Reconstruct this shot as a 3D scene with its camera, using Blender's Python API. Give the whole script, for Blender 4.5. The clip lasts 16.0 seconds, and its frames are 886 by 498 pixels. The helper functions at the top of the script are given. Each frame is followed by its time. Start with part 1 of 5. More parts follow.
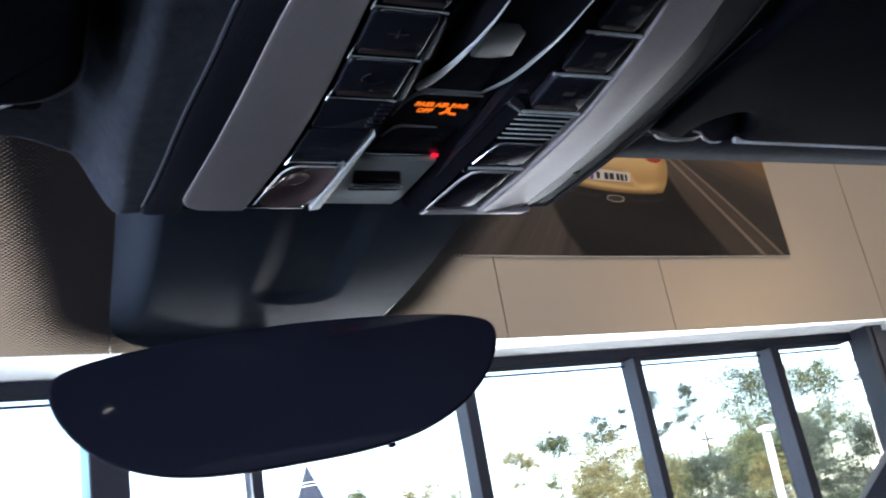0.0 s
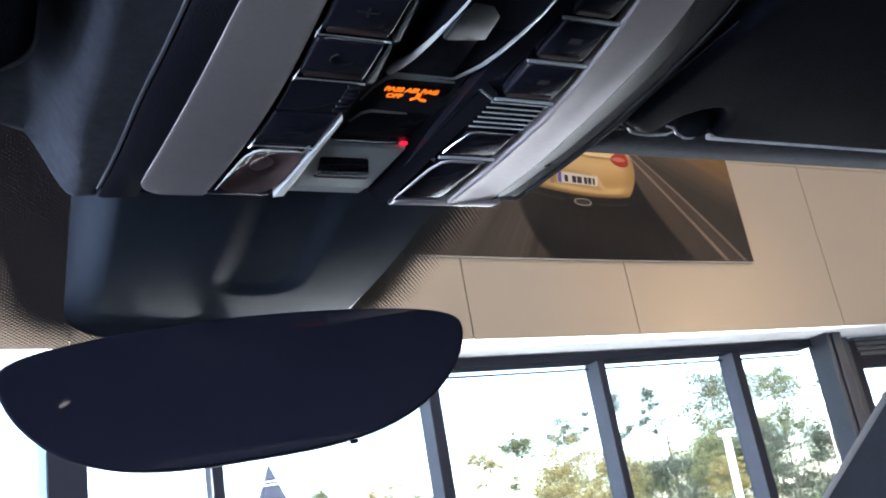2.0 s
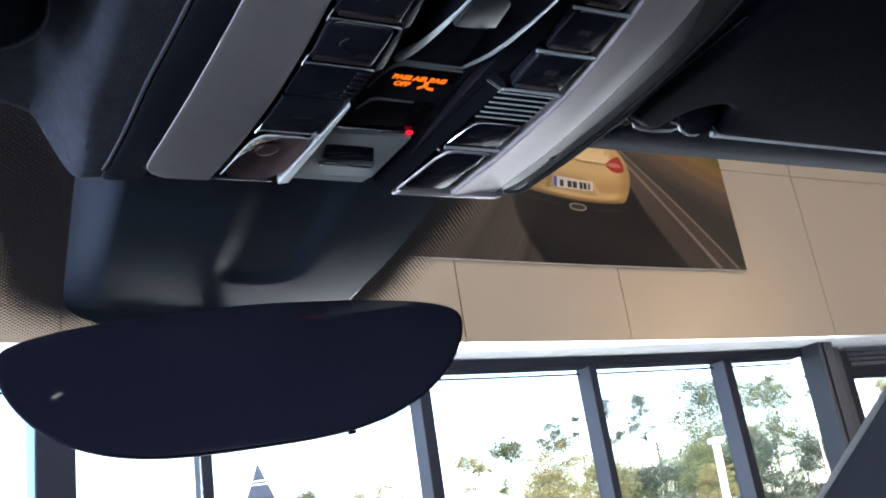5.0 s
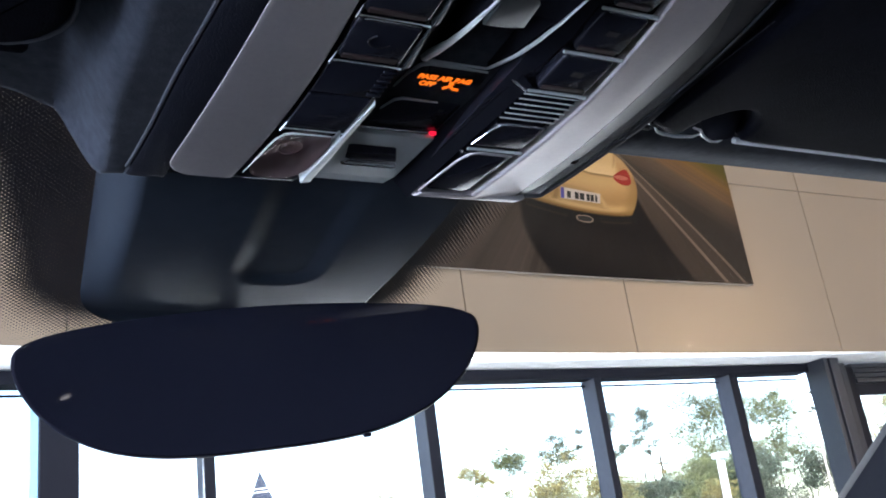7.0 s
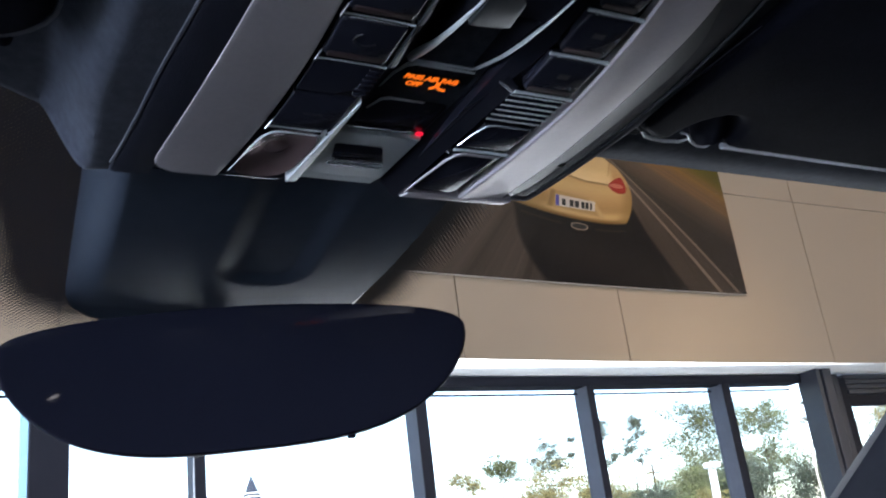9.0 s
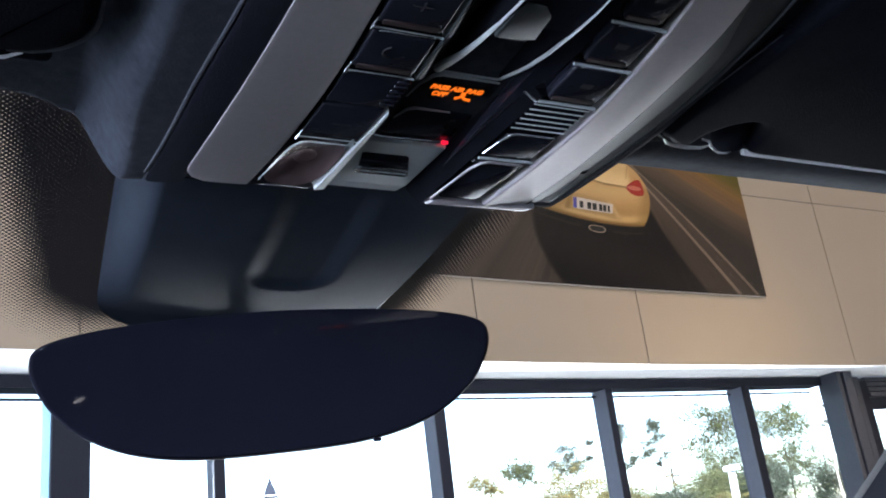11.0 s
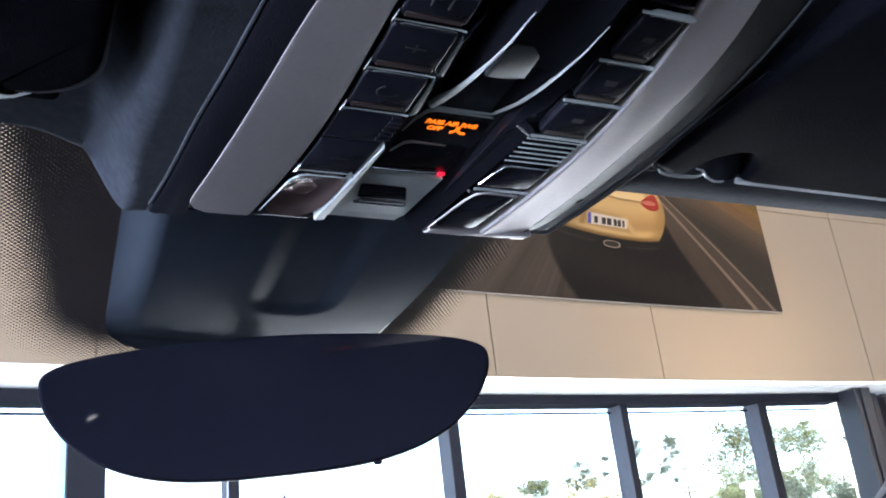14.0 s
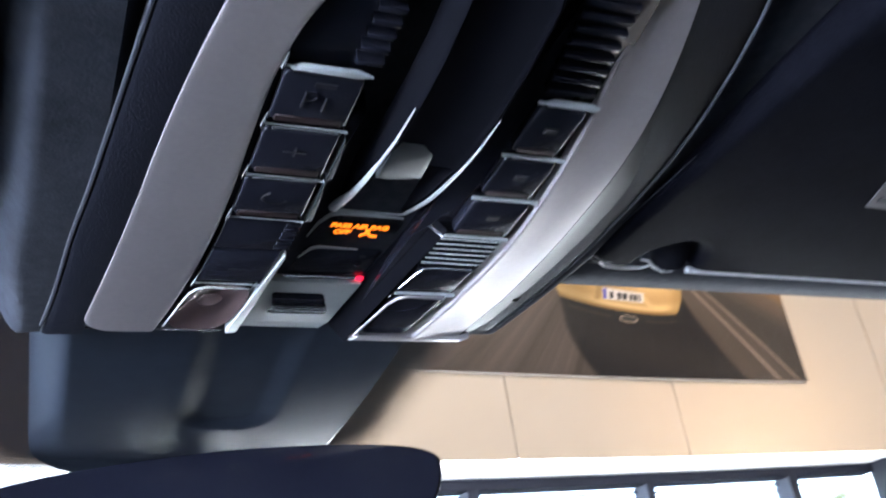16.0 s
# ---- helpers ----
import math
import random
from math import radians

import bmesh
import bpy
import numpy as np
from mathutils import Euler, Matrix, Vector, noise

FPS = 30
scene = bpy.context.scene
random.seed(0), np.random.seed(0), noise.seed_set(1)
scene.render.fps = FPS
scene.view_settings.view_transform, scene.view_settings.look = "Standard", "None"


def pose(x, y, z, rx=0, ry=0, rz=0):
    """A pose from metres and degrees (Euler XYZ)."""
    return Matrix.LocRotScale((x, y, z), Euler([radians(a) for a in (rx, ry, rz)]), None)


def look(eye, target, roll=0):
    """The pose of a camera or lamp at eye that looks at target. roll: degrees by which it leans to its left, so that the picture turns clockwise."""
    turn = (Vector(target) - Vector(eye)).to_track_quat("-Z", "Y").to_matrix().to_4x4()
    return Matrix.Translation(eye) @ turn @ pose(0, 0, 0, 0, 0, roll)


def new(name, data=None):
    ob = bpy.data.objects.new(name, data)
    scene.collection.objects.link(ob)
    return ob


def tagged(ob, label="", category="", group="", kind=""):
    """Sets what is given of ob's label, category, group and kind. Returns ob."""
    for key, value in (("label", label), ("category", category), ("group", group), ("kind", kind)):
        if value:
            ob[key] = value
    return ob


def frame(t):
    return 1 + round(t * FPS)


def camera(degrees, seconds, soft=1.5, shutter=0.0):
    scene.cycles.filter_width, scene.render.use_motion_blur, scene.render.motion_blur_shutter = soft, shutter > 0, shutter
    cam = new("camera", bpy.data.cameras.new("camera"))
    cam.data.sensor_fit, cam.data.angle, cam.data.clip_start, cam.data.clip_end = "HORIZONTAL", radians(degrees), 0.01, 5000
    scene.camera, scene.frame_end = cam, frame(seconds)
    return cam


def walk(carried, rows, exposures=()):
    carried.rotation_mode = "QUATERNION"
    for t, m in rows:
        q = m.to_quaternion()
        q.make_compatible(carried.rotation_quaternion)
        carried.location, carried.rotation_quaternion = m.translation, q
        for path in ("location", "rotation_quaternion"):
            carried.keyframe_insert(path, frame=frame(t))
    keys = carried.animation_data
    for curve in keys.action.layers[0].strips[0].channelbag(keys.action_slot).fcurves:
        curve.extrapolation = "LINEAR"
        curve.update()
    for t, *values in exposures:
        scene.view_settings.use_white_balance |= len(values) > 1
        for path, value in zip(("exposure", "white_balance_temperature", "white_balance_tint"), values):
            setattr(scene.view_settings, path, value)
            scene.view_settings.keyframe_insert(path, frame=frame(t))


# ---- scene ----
cam = camera(51.30, 16.0, soft=1.9, shutter=0.5)
PATH = [
    (0, (0.07039, 0.05343, 1.28222), (0.93167, 1.74256, 1.91866), -10.357),
    (0.2, (0.07434, 0.05421, 1.28370), (0.96348, 1.72564, 1.92848), -10.578),
    (0.5, (0.07962, 0.05217, 1.28736), (0.99991, 1.69982, 1.94942), -11.276),
    (0.7, (0.08051, 0.04891, 1.28709), (1.01566, 1.67895, 1.97155), -11.627),
    (1, (0.08140, 0.04603, 1.28884), (1.01583, 1.66306, 2.00442), -11.570),
    (1.2, (0.08052, 0.04719, 1.28827), (1.01052, 1.67155, 1.99294), -11.541),
    (1.5, (0.07923, 0.05124, 1.28798), (1.01756, 1.67732, 1.97747), -11.691),
    (1.7, (0.07500, 0.05463, 1.28529), (0.99835, 1.69689, 1.95641), -10.821),
    (2, (0.07465, 0.06344, 1.28183), (0.99958, 1.72264, 1.90756), -9.910),
    (2.4, (0.07789, 0.06724, 1.28219), (1.06501, 1.68548, 1.92006), -9.819),
    (2.5, (0.07661, 0.06539, 1.28234), (1.04241, 1.69874, 1.91432), -9.967),
    (2.6, (0.07555, 0.06420, 1.28127), (1.02677, 1.70821, 1.90770), -9.876),
    (3, (0.07092, 0.06750, 1.27787), (1.00829, 1.71895, 1.90560), -8.902),
    (3.2, (0.07271, 0.06644, 1.27928), (1.01740, 1.71287, 1.90921), -9.159),
    (3.5, (0.07335, 0.06700, 1.27935), (1.02238, 1.71105, 1.90899), -9.226),
    (3.7, (0.07322, 0.06660, 1.27997), (1.02258, 1.71166, 1.90648), -9.163),
    (4, (0.07215, 0.07035, 1.27744), (1.02238, 1.71673, 1.89912), -8.948),
    (4.2, (0.07282, 0.06576, 1.27961), (1.01789, 1.71178, 1.91006), -9.128),
    (4.5, (0.07348, 0.06336, 1.28073), (1.01657, 1.70778, 1.91828), -9.363),
    (4.7, (0.07328, 0.06474, 1.28003), (1.01673, 1.71030, 1.91407), -9.262),
    (5, (0.07107, 0.06685, 1.27752), (1.00789, 1.71811, 1.90659), -8.889),
    (7.3, (0.06628, 0.07250, 1.27524), (0.99586, 1.71728, 1.93144), -7.858),
    (7.5, (0.06722, 0.07071, 1.27494), (1.00199, 1.71195, 1.93259), -7.905),
    (7.7, (0.06783, 0.06967, 1.27524), (1.00109, 1.71302, 1.92976), -7.934),
    (8, (0.07103, 0.07684, 1.27353), (1.02671, 1.71367, 1.91185), -7.755),
    (8.2, (0.07315, 0.07886, 1.27392), (1.04071, 1.70960, 1.90994), -7.815),
    (8.5, (0.06714, 0.07713, 1.27096), (1.00022, 1.72732, 1.90832), -6.929),
    (8.7, (0.06546, 0.07666, 1.26996), (0.98298, 1.73368, 1.91216), -6.728),
    (9, (0.07013, 0.07190, 1.27346), (1.00503, 1.71128, 1.93558), -7.321),
    (9.2, (0.07121, 0.07148, 1.27605), (1.01301, 1.70550, 1.94162), -7.741),
    (11.3, (0.06185, 0.06461, 1.27245), (0.94648, 1.72529, 1.95035), -6.809),
    (11.5, (0.06095, 0.06172, 1.27209), (0.93244, 1.72515, 1.96019), -6.652),
    (11.7, (0.06107, 0.06274, 1.27169), (0.92430, 1.72826, 1.96514), -6.677),
    (12, (0.06462, 0.05945, 1.27490), (0.92717, 1.72158, 1.97728), -7.030),
    (12.2, (0.06388, 0.05330, 1.27550), (0.92376, 1.70886, 1.99643), -7.255),
    (12.5, (0.06505, 0.05034, 1.27691), (0.92846, 1.70007, 2.00691), -7.298),
    (12.7, (0.06599, 0.05322, 1.27643), (0.93828, 1.69957, 2.00351), -7.309),
    (13, (0.06709, 0.05410, 1.27723), (0.95141, 1.69678, 1.99805), -7.459),
    (13.2, (0.06829, 0.05409, 1.27713), (0.96587, 1.69279, 1.99060), -7.394),
    (13.4, (0.07048, 0.06092, 1.27554), (0.99331, 1.68911, 1.98078), -7.126),
    (13.5, (0.06998, 0.06016, 1.27467), (0.97257, 1.70338, 1.97119), -6.848),
    (13.6, (0.06997, 0.05911, 1.27400), (0.96496, 1.71021, 1.96165), -6.903),
    (13.8, (0.06745, 0.05632, 1.27409), (0.95410, 1.70748, 1.97232), -7.043),
    (14, (0.06661, 0.05421, 1.27479), (0.93701, 1.71106, 1.97995), -6.813),
    (14.2, (0.06615, 0.05171, 1.27645), (0.93816, 1.71357, 1.96768), -7.457),
    (14.5, (0.06999, 0.05161, 1.27857), (0.95944, 1.69583, 1.98949), -7.694),
    (14.7, (0.07235, 0.05051, 1.27911), (0.98258, 1.67412, 2.01080), -7.862),
    (15, (0.07707, 0.04892, 1.28238), (1.01486, 1.65023, 2.02828), -8.645),
    (15.2, (0.08043, 0.05191, 1.28577), (1.04224, 1.63140, 2.04741), -9.229),
    (15.5, (0.08359, 0.04793, 1.28332), (1.00681, 1.61923, 2.10715), -8.241),
    (15.7, (0.09639, 0.05026, 1.28624), (0.99154, 1.61688, 2.14903), -8.412),
    (15.9, (0.10764, 0.05279, 1.28694), (0.96238, 1.63084, 2.16963), -8.664),
    (16, (0.11294, 0.05558, 1.28903), (0.93776, 1.65680, 2.15836), -8.935),
]
EXPOSURE = 2.37
LIGHTER = [(0, -0.15), (0.6, 0.08), (1.1, 0.40), (1.6, 0.48), (2.0, 0.3), (2.5, 0.14), (3.0, 0.17), (5.0, 0.15), (7.5, 0.13), (8.2, 0.15), (9.0, -0.17), (10.5, 0.0), (11.4, 0.05), (12.1, 0.3), (13.4, 0.57), (14.4, 0.5), (15.0, 0.65), (15.5, 0.85), (16.0, 1.22)]
walk(cam, [(t, look(eye, target, roll)) for t, eye, target, roll in PATH], [(t, EXPOSURE + e, 6200, 17) for t, e in LIGHTER])

# ------------------------------------------------------------------ light
world = bpy.data.worlds.new("daylight")
scene.world = world
world.use_nodes = True
wn = world.node_tree.nodes
sky = wn.new("ShaderNodeTexSky")
sky.sky_type, sky.sun_disc = "NISHITA", False
sky.sun_elevation, sky.sun_rotation = radians(38), radians(215)
wn["Background"].inputs["Strength"].default_value = 0.15
world.node_tree.links.new(sky.outputs[0], wn["Background"].inputs["Color"])

sun = new("sun", bpy.data.lights.new("sun", "SUN"))
sun.data.energy, sun.data.angle, sun.data.color = 4.0, radians(0.6), (1.0, 0.95, 0.87)
sun.matrix_world = look((-30, -40, 46), (0, 6, 0))


def area_lamp(name, place, target, sx, sy, watts, color):
    lamp = new(name, bpy.data.lights.new(name, "AREA"))
    lamp.data.shape, lamp.data.size, lamp.data.size_y = "RECTANGLE", sx, sy
    lamp.data.energy, lamp.data.color = watts, color
    lamp.matrix_world = look(place, target)
    return lamp


# area lamps standing in for daylight: from an unseen, assumed open side, and through the front glazing
area_lamp("side_daylight_fill", (-4.7, -1.0, 1.80), (0.0, -1.0, 1.80), 9.0, 2.8, 325, (0.68, 0.81, 1.0))
area_lamp("front_glazing_daylight", (5.0, 7.15, 1.55), (5.0, 0.0, 1.0), 8.0, 2.4, 280, (0.86, 0.935, 0.95))
# warm ceiling panels of the showroom
for lx, ly in ((4.2, 2.5), (8.0, 2.5), (3.5, -3.5)):
    area_lamp("ceiling_panel_lamp", (lx, ly, 7.0), (lx, ly + 0.4, 0.0), 2.2, 2.2, 24, (1.0, 0.82, 0.60))


# warm track spot aimed at the foot of the poster
track = new("track_spot_lamp", bpy.data.lights.new("track_spot_lamp", "SPOT"))
track.data.energy, track.data.color, track.data.shadow_soft_size = 110, (1.0, 0.66, 0.34), 0.06
track.data.spot_size, track.data.spot_blend = radians(44), 1.0
track.matrix_world = look((5.4, 3.0, 7.2), (6.5, 6.8, 3.35))
# a warm hanging spot deep in the room, seen as a gleam on the glossy panels
spot = new("hanging_spot_lamp", bpy.data.lights.new("hanging_spot_lamp", "POINT"))
spot.data.energy, spot.data.color, spot.data.shadow_soft_size = 36, (1.0, 0.70, 0.34), 0.015
spot.location = (11.35, 2.55, 4.25)


# ------------------------------------------------------------------ materials
def material(name, base, rough=0.5, metal=0.0, spec=0.5, vary=0.12, grain=40.0, bump=0.0, bump_scale=200.0, coat=0.0,
             rough_vary=0.0, sheen=0.0):
    m = bpy.data.materials.new(name)
    m.use_nodes = True
    nt = m.node_tree
    n, l = nt.nodes, nt.links
    b = n["Principled BSDF"]
    co = n.new("ShaderNodeTexCoord")
    big = n.new("ShaderNodeTexNoise")
    big.inputs["Scale"].default_value, big.inputs["Detail"].default_value = grain * 0.12, 3
    fine = n.new("ShaderNodeTexNoise")
    fine.inputs["Scale"].default_value, fine.inputs["Detail"].default_value = grain, 5
    l.new(co.outputs["Object"], big.inputs["Vector"])
    l.new(co.outputs["Object"], fine.inputs["Vector"])
    mix = n.new("ShaderNodeMath")
    mix.operation = "ADD"
    l.new(big.outputs["Fac"], mix.inputs[0])
    l.new(fine.outputs["Fac"], mix.inputs[1])
    ramp = n.new("ShaderNodeMapRange")
    ramp.inputs["From Min"].default_value, ramp.inputs["From Max"].default_value = 0.6, 1.4
    ramp.inputs["To Min"].default_value, ramp.inputs["To Max"].default_value = 1 - vary, 1 + vary
    l.new(mix.outputs[0], ramp.inputs["Value"])
    tint = n.new("ShaderNodeVectorMath")
    tint.operation = "SCALE"
    tint.inputs[0].default_value = base
    l.new(ramp.outputs[0], tint.inputs["Scale"])
    l.new(tint.outputs[0], b.inputs["Base Color"])
    b.inputs["Roughness"].default_value, b.inputs["Metallic"].default_value = rough, metal
    b.inputs["Specular IOR Level"].default_value = spec
    b.inputs["Coat Weight"].default_value = coat
    b.inputs["Sheen Weight"].default_value = sheen
    if rough_vary:
        rr = n.new("ShaderNodeMapRange")
        rr.inputs["From Min"].default_value, rr.inputs["From Max"].default_value = 0.3, 0.7
        rr.inputs["To Min"].default_value, rr.inputs["To Max"].default_value = rough - rough_vary, rough + rough_vary
        l.new(big.outputs["Fac"], rr.inputs["Value"])
        l.new(rr.outputs[0], b.inputs["Roughness"])
    if bump:
        bt = n.new("ShaderNodeTexNoise")
        bt.inputs["Scale"].default_value, bt.inputs["Detail"].default_value = bump_scale, 3
        l.new(co.outputs["Object"], bt.inputs["Vector"])
        bp = n.new("ShaderNodeBump")
        bp.inputs["Strength"].default_value, bp.inputs["Distance"].default_value = bump, 0.001
        l.new(bt.outputs["Fac"], bp.inputs["Height"])
        l.new(bp.outputs[0], b.inputs["Normal"])
    return m


def glowing(name, color, strength):
    m = bpy.data.materials.new(name)
    m.use_nodes = True
    b = m.node_tree.nodes["Principled BSDF"]
    b.inputs["Base Color"].default_value = (*color, 1)
    b.inputs["Emission Color"].default_value = (*color, 1)
    b.inputs["Emission Strength"].default_value = strength
    return m


def pane(name, tint=(1, 1, 1), gloss=1.0):
    """Thin clear glass: what lies behind, with a Fresnel gloss on it."""
    m = bpy.data.materials.new(name)
    m.use_nodes = True
    n, l = m.node_tree.nodes, m.node_tree.links
    n.remove(n["Principled BSDF"])
    tr, gl, mx, fr = (n.new("ShaderNodeBsdfTransparent"), n.new("ShaderNodeBsdfGlossy"), n.new("ShaderNodeMixShader"),
                      n.new("ShaderNodeLayerWeight"))
    tr.inputs["Color"].default_value = (*tint, 1)
    gl.inputs["Roughness"].default_value = 0.02
    k = n.new("ShaderNodeMath")
    k.operation = "MULTIPLY"
    k.inputs[1].default_value = gloss
    p, q = n.new("ShaderNodeMath"), n.new("ShaderNodeMath")
    p.operation, q.operation = "POWER", "MULTIPLY_ADD"
    p.inputs[1].default_value, q.inputs[1].default_value, q.inputs[2].default_value = 4.0, 0.9, 0.05
    l.new(fr.outputs["Facing"], p.inputs[0])
    l.new(p.outputs[0], q.inputs[0])
    l.new(q.outputs[0], k.inputs[0])
    l.new(k.outputs[0], mx.inputs[0])
    l.new(tr.outputs[0], mx.inputs[1])
    l.new(gl.outputs[0], mx.inputs[2])
    l.new(mx.outputs[0], n["Material Output"].inputs["Surface"])
    return m


suede = material("suede", (0.0280, 0.0315, 0.0410), 0.8, 0, 0.0, 0.4, 260, 0.16, 900, sheen=0.07)
visor_cloth = material("visor_cloth", (0.0056, 0.0059, 0.0090), 0.9, 0, 0.012, 0.35, 300, 0.4, 1100)
seam_dark = material("seam_dark", (0.07, 0.073, 0.085), 0.6, 0, 0.2, 0.2, 300, 0.3, 900)
# pale with full sheen, standing in for backlight on the visor's front edge
pale_edge = material("pale_edge", (0.70, 0.71, 0.73), 0.55, 0, 0.4, 0.2, 300, 0.3, 900, sheen=1.0)
soft_plastic = material("soft_plastic", (0.0255, 0.0315, 0.042), 0.38, 0, 0.03, 0.12, 120, 0.08, 1400)
housing_plastic = material("housing_plastic", (0.014, 0.015, 0.021), 0.5, 0, 0.06, 0.15, 150, 0.3, 1500)
gloss_black = material("gloss_black", (0.016, 0.017, 0.025), 0.12, 0, 0.25, 0.1, 80)
matt_black = material("matt_black", (0.014, 0.0145, 0.019), 0.6, 0, 0.0, 0.1, 200)
switch_black = material("switch_black", (0.0065, 0.0068, 0.0090), 0.7, 0, 0.0, 0.1, 200)
key_black = material("key_black", (0.016, 0.017, 0.025), 0.16, 0, 0.3, 0.1, 200, 0.1, 900)
silver_paint = material("silver_paint", (0.42, 0.388, 0.388), 0.48, 0.58, 0.4, 0.06, 500, 0.04, 1600)
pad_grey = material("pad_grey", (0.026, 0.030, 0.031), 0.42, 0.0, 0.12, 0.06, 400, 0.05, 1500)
# the silver trim's bevel, its dimmer light put into a darker colour
trim_shaded = material("trim_shaded", (0.034, 0.035, 0.038), 0.6, 0.0, 0.06, 0.06, 500, 0.04, 1600)
satin_grey = material("satin_grey", (0.56, 0.60, 0.60), 0.45, 0.15, 0.5, 0.06, 400, 0.05, 1500)
# pale colour that paints the daylight along the housing's right flank
lit_edge_pale = material("lit_edge_pale", (0.42, 0.45, 0.48), 0.4, 0.0, 0.4, 0.04, 300)
chrome = material("chrome", (0.88, 0.90, 0.91), 0.17, 0.9, 0.5, 0.05, 300)
mirror_dark = material("mirror_dark", (0.0088, 0.0096, 0.0165), 0.03, 0, 0.39, 0.05, 30)
mirror_case = material("mirror_case", (0.006, 0.006, 0.012), 0.7, 0, 0.03, 0.1, 200, 0.15, 1500)
key_mark = material("key_mark", (0.0135, 0.013, 0.0165), 0.5, 0, 0.12, 0.05, 300)
# dark red that paints the reflection at the keys' front lips
lip_reflection = material("lip_reflection", (0.016, 0.004, 0.005), 0.6, 0, 0.5, 0.1, 300)
label_white = material("label_white", (0.070, 0.065, 0.072), 0.6, 0, 0.3, 0.06, 200)
label_ink = material("label_ink", (0.020, 0.018, 0.024), 0.6, 0, 0.3, 0.05, 200)
lamp_bowl = material("lamp_bowl", (0.34, 0.25, 0.24), 0.25, 0.6, 0.5, 0.1, 200)
cabin_black = material("cabin_black", (0.006, 0.0062, 0.008), 0.9, 0, 0.08, 0.2, 100)
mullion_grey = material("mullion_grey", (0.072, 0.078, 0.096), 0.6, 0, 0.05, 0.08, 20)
pillar_trim = material("pillar_trim", (0.0085, 0.009, 0.0125), 0.8, 0, 0.3, 0.2, 200, 0.3, 900)
pillar_edge = material("pillar_edge", (0.052, 0.056, 0.074), 0.6, 0, 0.4, 0.1, 200)
orange_glow = glowing("orange_glow", (1.0, 0.19, 0.008), 0.20)
red_glow = glowing("red_glow", (1.0, 0.015, 0.05), 0.20)
exit_glow = glowing("exit_glow", (0.10, 0.60, 0.20), 0.16)
windshield_glass = pane("windshield_glass", (0.96, 0.98, 0.97), 0.02)
shop_glass = pane("shop_glass", (0.94, 0.97, 0.96), 0.25)
tinted_glass = pane("tinted_glass", (0.25, 0.27, 0.30), 0.5)
lamp_lens = pane("lamp_lens", (0.92, 0.90, 0.90), 0.25)

panel_beige = material("panel_beige", (0.175, 0.1355, 0.097), 0.36, 0, 0.5, 0.03, 1.2, coat=0.008)
panel_beige.node_tree.nodes["Principled BSDF"].inputs["Coat Roughness"].default_value = 0.05
joint_dark = material("joint_dark", (0.10, 0.085, 0.07), 0.8)
soffit_white = material("soffit_white", (0.86, 0.86, 0.85), 0.6, 0, 0.4, 0.03, 2)
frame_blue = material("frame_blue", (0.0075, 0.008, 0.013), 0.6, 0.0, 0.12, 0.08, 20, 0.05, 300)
frame_grey = material("frame_grey", (0.021, 0.023, 0.031), 0.5, 0.2, 0.5, 0.08, 20, 0.05, 300)
blind_white = material("blind_white", (0.8, 0.82, 0.82), 0.7, 0, 0.3, 0.03, 5)
floor_tile = material("floor_tile", (0.30, 0.295, 0.285), 0.14, 0, 0.5, 0.06, 3, rough_vary=0.06)
plaster = material("plaster", (0.66, 0.63, 0.60), 0.7, 0, 0.3, 0.05, 2, 0.1, 60)
ceiling_paint = material("ceiling_paint", (0.75, 0.74, 0.72), 0.8, 0, 0.3, 0.04, 2)
asphalt = material("asphalt", (0.055, 0.055, 0.058), 0.9, 0, 0.3, 0.25, 3, 0.4, 60)
concrete = material("concrete", (0.30, 0.29, 0.275), 0.85, 0, 0.3, 0.12, 2, 0.2, 50)
grass_mat = material("grass", (0.07, 0.11, 0.025), 0.9, 0, 0.2, 0.4, 1.5)
bark = material("bark", (0.045, 0.039, 0.034), 0.9, 0, 0.2, 0.3, 6)
bark_pale = material("bark_pale", (0.40, 0.38, 0.35), 0.9, 0, 0.2, 0.3, 6)
post_paint = material("post_paint", (0.75, 0.78, 0.80), 0.5, 0, 0.4, 0.05, 3)
slate_blue = material("slate_blue", (0.014, 0.018, 0.034), 0.7, 0, 0.3, 0.15, 1)


def leaf_material(name, base):
    m = material(name, base, 0.75, 0, 0.3, 0.45, 0.9)
    n, l = m.node_tree.nodes, m.node_tree.links
    b, t, mx = n["Principled BSDF"], n.new("ShaderNodeBsdfTranslucent"), n.new("ShaderNodeMixShader")
    geo, tone, shade = n.new("ShaderNodeNewGeometry"), n.new("ShaderNodeMapRange"), n.new("ShaderNodeVectorMath")
    tone.inputs["To Min"].default_value, tone.inputs["To Max"].default_value = 0.25, 1.75
    l.new(geo.outputs["Random Per Island"], tone.inputs["Value"])
    shade.operation = "SCALE"
    l.new(b.inputs["Base Color"].links[0].from_socket, shade.inputs[0])
    l.new(tone.outputs[0], shade.inputs["Scale"])
    l.new(shade.outputs[0], b.inputs["Base Color"])
    l.new(shade.outputs[0], t.inputs["Color"])
    mx.inputs[0].default_value = 0.45
    l.new(b.outputs[0], mx.inputs[1])
    l.new(t.outputs[0], mx.inputs[2])
    l.new(mx.outputs[0], n["Material Output"].inputs["Surface"])
    return m


leaf_green = leaf_material("leaf_green", (0.112, 0.125, 0.058))
leaf_dark = leaf_material("leaf_dark", (0.060, 0.076, 0.055))
leaf_yellow = leaf_material("leaf_yellow", (0.195, 0.165, 0.070))
